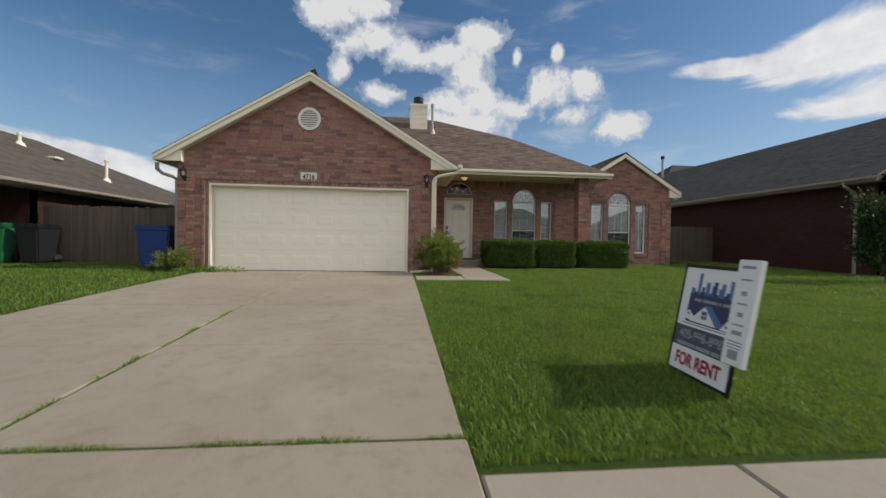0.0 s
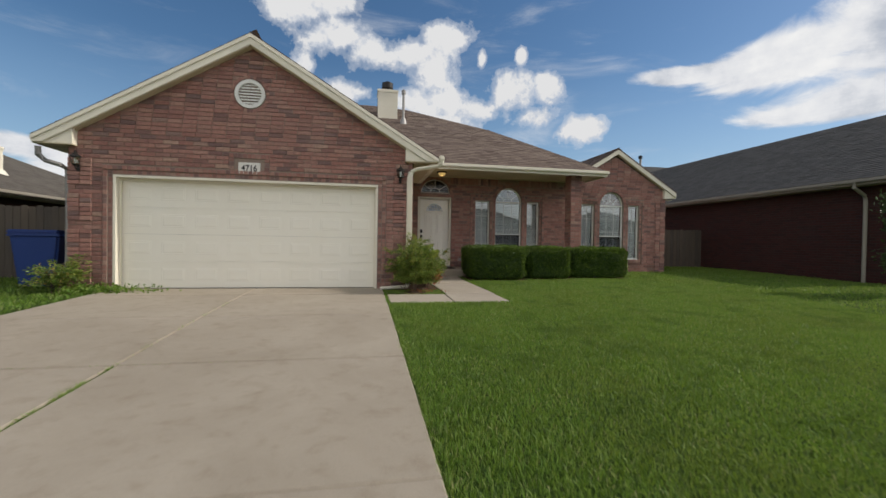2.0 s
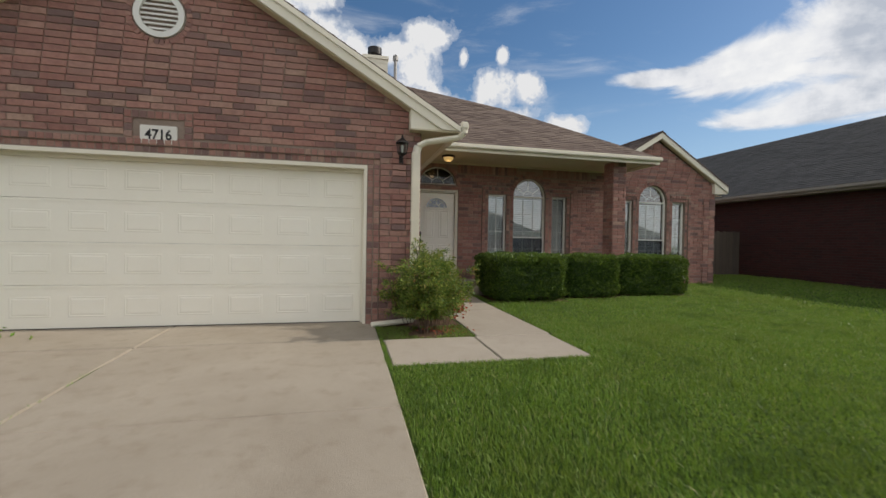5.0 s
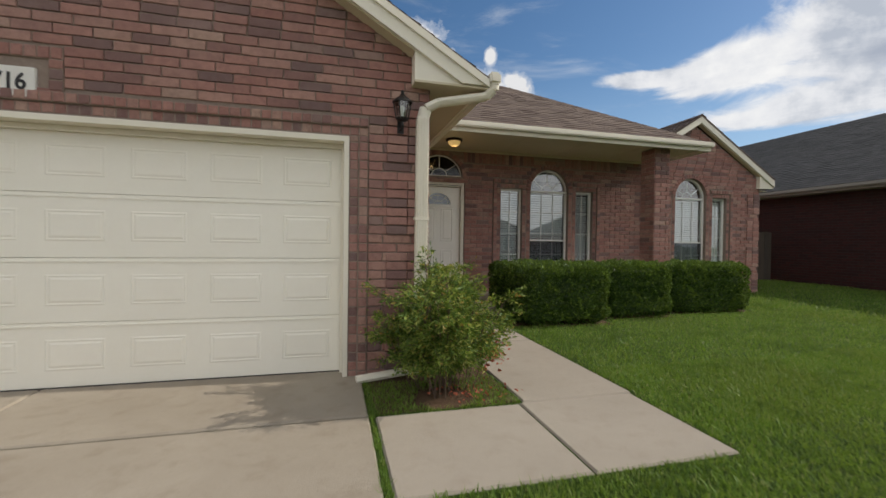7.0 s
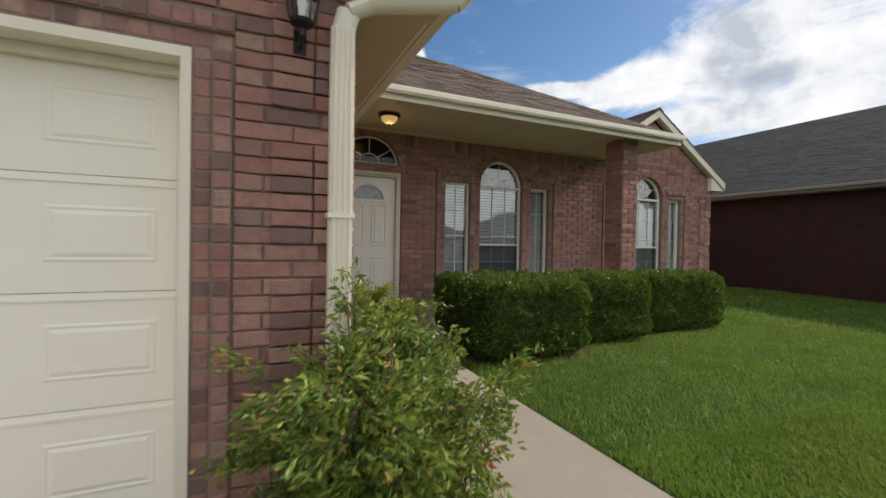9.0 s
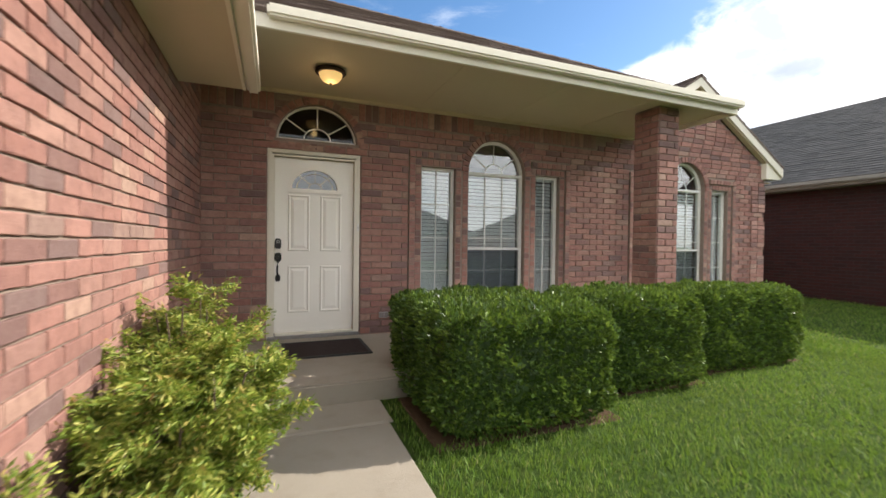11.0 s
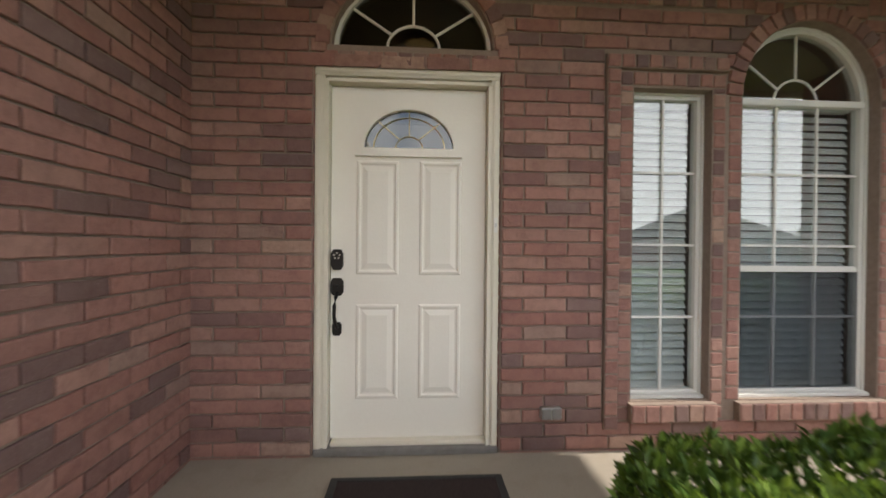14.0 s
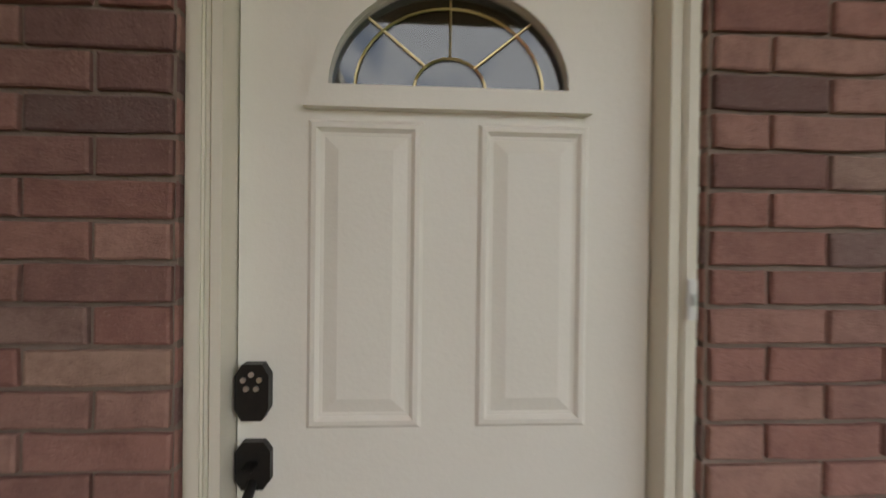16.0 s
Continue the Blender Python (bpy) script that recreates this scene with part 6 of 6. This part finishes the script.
nb_e = neighbour("house", 13.95, 18.4, 23.5, 11.0, 30.0, 3.27, 6.12, M_SHINGLE_GREY, "low red brick house, walls coloured dark for shade, with a grey shingle roof", 11.55)
part("porch_gable", prism([[(13.7, 3.02), (20.2, 3.02), (20.2, 3.2), (17.0, 5.1), (13.7, 3.25)]], on_y(10.3), 0.0, 0.3), M_TRIM, nb_e)
shingles("front_gable_west", [(13.6, 13.0, 3.25), (13.6, 10.1, 3.25), (17.0, 10.1, 5.2), (17.0, 13.0, 5.2)], M_SHINGLE_GREY, nb_e, thick=0.006)
part("front_gable_wall", boxes((14.3, 20.0, 10.6, 11.0, 0.1, 3.0)), M_BRICK_SHADED, nb_e)
nb_w = neighbour("house", -10.1, -14.0, -18.5, 13.1, 25.0, 2.58, 4.8, M_SHINGLE_WARM, "low red brick house with a weathered brown shingle roof", None, 8.0, 7.0)
for x, y, h in ((-10.9, 17.2, 0.75), (-12.9, 16.0, 0.35)):
    z = 2.58 + (4.8 - 2.58) * (abs(x) - 9.65) / (14.0 - 9.65)
    v = thing("vent_pipe", "pale metal vent pipe rising from the shingle roof", "vent pipe")
    part("pipe", rod(bmesh.new(), (x, y, z - 0.05), (x, y, z + h), 0.055), M_TRIM, v, smooth=True)
    part("cap", lathe(bmesh.new(), [(0.075, z + h - 0.05), (0.08, z + h + 0.02), (0.02, z + h + 0.05)], 12, (x, y, 0)), M_TRIM, v, smooth=True)
    part("flashing", lathe(bmesh.new(), [(0.18, z - 0.08), (0.10, z + 0.06), (0.06, z + 0.10)], 12, (x, y, 0)), M_TRIM, v, smooth=True)
sk = thing("roof_vent", "flat pale square vent on the shingle roof", "roof vent")
part("hood", boxes((-12.25, -11.85, 16.1, 16.5, 3.80, 3.88), bevel=0.02), M_TRIM, sk)
v = thing("vent_pipe", "dark metal flue pipe above a distant roof", "vent pipe")
part("pipe", rod(bmesh.new(), (17.05, 26.0, 3.6), (17.05, 26.0, 6.85), 0.07), M_GALV, v)
part("cap", lathe(bmesh.new(), [(0.11, 6.78), (0.12, 6.95), (0.05, 7.0)], 12, (17.05, 26.0, 0)), M_BLACK, v)


def far_house(x, y, w, d, ze, zr, mat, label, turned=False, wall=None):
    h = thing("house", label, "house", group="distant houses")
    part("wall", boxes((x - w / 2, x + w / 2, y - d / 2, y + d / 2, -0.3, ze)), wall or M_BRICK, h)
    o = 0.5
    a, b, c, e = x - w / 2 - o, x + w / 2 + o, y - d / 2 - o, y + d / 2 + o
    r = d / 2
    bm = bmesh.new()
    q = [bm.verts.new(p) for p in ((a, c, ze), (b, c, ze), (b, e, ze), (a, e, ze), (a + r, y, zr), (b - r, y, zr))]
    for f in ((0, 1, 5, 4), (2, 3, 4, 5), (1, 2, 5), (3, 0, 4), (3, 2, 1, 0)):
        bm.faces.new([q[i] for i in f])
    part("roof", bm, mat, h)
    face = y + d / 2 if y < 0 else y - d / 2
    sgn = 1 if y < 0 else -1
    for k in range(3):
        wx = x - w / 2 + w * (0.2 + 0.3 * k)
        wn = part("window", boxes((wx - 0.6, wx + 0.6, min(face, face + sgn * 0.05), max(face, face + sgn * 0.05), 0.8, 2.1)), M_WHITE, h)
        # Opaque plate for the pane, its dark colour standing in for an unlit room.
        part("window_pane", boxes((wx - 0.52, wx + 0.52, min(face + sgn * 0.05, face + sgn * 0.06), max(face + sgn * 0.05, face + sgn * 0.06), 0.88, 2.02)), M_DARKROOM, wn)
    part("fascia", boxes((a, b, min(c, c + 0.04), c + 0.04, ze - 0.18, ze), (a, b, e - 0.04, e, ze - 0.18, ze)), M_TRIM, h)
    return h


far_house(32.0, 44, 14, 11, 6.0, 10.1, M_SHINGLE_GREY, "distant brick house with a grey hipped roof")
far_house(-2.0, -27, 14, 11, 2.7, 6.2, M_SHINGLE_WARM, "brick house with hipped roof across the street")
far_house(15.5, -27, 13, 11, 2.7, 6.0, M_SHINGLE_GREY, "brick house with grey hipped roof across the street")
far_house(-19.5, -27, 13, 11, 2.7, 6.0, M_SHINGLE, "brick house with brown hipped roof across the street")
far_house(33.0, -27, 13, 11, 2.7, 6.0, M_SHINGLE_WARM, "brick house with tan hipped roof across the street")


def tree(x, y, h, r, seed, label, mat, n=2600, leaf=0.22):
    rng = random.Random(seed)
    t = thing("tree", label, "tree")
    z0 = gz(y)
    tips = []
    trunk = part("trunk", tube(bmesh.new(), [(x, y, z0 - 0.05), (x + 0.05, y, z0 + h * 0.25), (x, y + 0.05, z0 + h * 0.5)], 0.05 * h * 0.5, 8), M_STEM, t)
    for i in range(14):
        a, f = rng.uniform(0, 2 * math.pi), rng.uniform(0.15, 0.5)
        s = Vector((x, y, z0 + h * f))
        e = Vector((x + r * rng.uniform(0.5, 0.95) * math.cos(a), y + r * rng.uniform(0.5, 0.95) * math.sin(a), z0 + h * rng.uniform(f + 0.05, 1.0)))
        part("limb", tube(bmesh.new(), [s, s.lerp(e, 0.5) + Vector((0, 0, 0.1 * h)), e], 0.012 * h * 0.5, 5), M_STEM, t)
        tips.append((s, e))

    def place(q):
        s, e = q.choice(tips)
        c = s.lerp(e, q.uniform(0.35, 1.05))
        k = 0.22 * r
        p = c + Vector((q.gauss(0, k), q.gauss(0, k), q.gauss(0, k)))
        return p, (p - Vector((x, y, z0 + h * 0.5))).normalized()

    tagged(piece("crown", leaves(n, place, leaf, mat, rng), t), kind="stuff")


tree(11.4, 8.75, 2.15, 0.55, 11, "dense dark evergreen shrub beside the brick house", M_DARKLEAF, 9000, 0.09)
tree(22.5, 60, 7.5, 4.2, 12, "leafy green tree behind the roofs", M_FARLEAF, 3000, 0.35)


# ---- grass ----
def blocked(x, y):
    """Paving, walls and beds, where no grass grows."""
    if -4.47 < x < 0.385 and 2.2 < y < 10.9:
        return True
    if 0.40 < x < 2.45 and 8.79 < y < 9.78 or 1.5 < x < 2.49 and 9.7 < y < 13.3:
        return True
    if 0.55 < y < (2.19 if -4.5 < x < 0.4 else 1.935):
        return True
    if y > 13.15 and 0.9 < x < 7.0 or y > 14.85 and x < 10.25 and x > -5.2 or y > 10.6 and -5.2 < x < 0.97:
        return True
    if 0.4 < x < 1.5 and y > 9.78 and y < 13.3:
        return (x - 0.95) ** 2 + (y - 9.98) ** 2 < 0.05 or y > 10.4 and x > 0.95
    if 2.62 < x < 7.4 and y > (12.28 if x < 4.2 else 12.63 if x < 5.57 else 12.80) + 0.04 * math.sin(x * 5):
        return True
    if x > 13.9 and y > 9.6 or x < -10.05 and y > 13.1:
        return True
    return False


def grass_patch(name, n, x0, x1, y0, y1, tall, wide, seed, label):
    rng = np.random.default_rng(seed)
    X, Y = rng.uniform(x0, x1, n), rng.uniform(y0, y1, n)
    keep = np.array([not blocked(a, b) for a, b in zip(X, Y)])
    X, Y = X[keep], Y[keep]
    n = len(X)
    Z = np.interp(Y, [a for a, _ in GROUND_STEPS], [b for _, b in GROUND_STEPS])
    clump = 0.5 + 0.5 * np.sin(X * 2.1 + 1.3 * np.sin(Y * 1.7)) * np.cos(Y * 2.6 + np.sin(X * 1.1))
    H = tall * rng.uniform(0.5, 1.15, n) * (0.75 + 0.45 * clump)
    A = rng.uniform(0, 2 * np.pi, n)
    L = rng.normal(0, 0.55, (n, 2)) * H[:, None]
    W = wide * rng.uniform(0.7, 1.3, n)
    cx, sx = np.cos(A) * W, np.sin(A) * W
    V = np.empty((n, 5, 3))
    V[:, 0] = np.stack([X - cx, Y - sx, Z - 0.005], 1)
    V[:, 1] = np.stack([X + cx, Y + sx, Z - 0.005], 1)
    V[:, 2] = np.stack([X + cx * 0.8 + L[:, 0] * 0.4, Y + sx * 0.8 + L[:, 1] * 0.4, Z + H * 0.62], 1)
    V[:, 3] = np.stack([X - cx * 0.8 + L[:, 0] * 0.4, Y - sx * 0.8 + L[:, 1] * 0.4, Z + H * 0.62], 1)
    V[:, 4] = np.stack([X + L[:, 0], Y + L[:, 1], Z + H], 1)
    base = np.arange(n) * 5
    quad = np.stack([base, base + 1, base + 2, base + 3], 1)
    tri = np.stack([base + 3, base + 2, base + 4], 1)
    me = bpy.data.meshes.new(name)
    me.vertices.add(n * 5)
    me.vertices.foreach_set("co", V.ravel())
    me.loops.add(n * 7)
    me.loops.foreach_set("vertex_index", np.concatenate([quad.ravel(), tri.ravel()]))
    me.polygons.add(n * 2)
    me.polygons.foreach_set("loop_start", np.concatenate([np.arange(n) * 4, n * 4 + np.arange(n) * 3]))
    me.update(calc_edges=True)
    me.validate()
    me.materials.append(M_GRASS)
    tagged(new(name, me), label, "grass", kind="stuff")


grass_patch("grass", 380000, 0.36, 8.2, 1.83, 10.4, 0.041, 0.0029, 1, "thick green lawn grass before the house")
grass_patch("grass", 90000, 2.45, 9.0, 9.0, 14.9, 0.044, 0.0032, 2, "green lawn grass along the hedges")
grass_patch("grass", 75000, 8.0, 16.0, 1.83, 17.5, 0.055, 0.006, 3, "green lawn grass towards the neighbouring house")
grass_patch("grass", 60000, -13.0, -4.4, 1.9, 12.9, 0.055, 0.006, 4, "green lawn grass beside the driveway")


def joint_tufts():
    rng = np.random.default_rng(9)
    vs, fs = [], []
    lines = [((-2.05, 2.3), (-2.05, 5.9), 2200), ((-4.4, 2.197), (0.37, 2.197), 3600), ((0.385, 8.7), (0.39, 10.5), 700), ((-2.05, 5.95), (-2.05, 9.0), 260), ((0.37, 2.0), (0.39, 8.8), 1500), ((-4.4, 5.95), (-1.0, 5.95), 110), ((0.4, 9.77), (1.5, 9.79), 300)]
    for (ax, ay), (bx, by), n in lines:
        for _ in range(n):
            f = rng.random()
            x, y = ax + (bx - ax) * f, ay + (by - ay) * f
            g = 0.5 + 0.5 * math.sin(f * 37 + ax) * math.sin(f * 13.0 + by)
            if g < 0.32:
                continue
            x, y = x + rng.normal(0, 0.012), y + rng.normal(0, 0.014)
            h = rng.uniform(0.012, 0.045) * (0.4 + g)
            a = rng.uniform(0, 6.28)
            z = gz(y) + 0.0
            k = len(vs)
            c, s = 0.003 * math.cos(a), 0.003 * math.sin(a)
            lx, ly = rng.normal(0, h * 0.6), rng.normal(0, h * 0.6)
            vs += [(x - c, y - s, z), (x + c, y + s, z), (x + lx, y + ly, z + h)]
            fs.append((k, k + 1, k + 2))
    tagged(new("joint_grass", mesh_of("joint_grass", vs, fs, M_GRASS)), "tufts of grass growing in the concrete joints", "grass", kind="stuff")


joint_tufts()
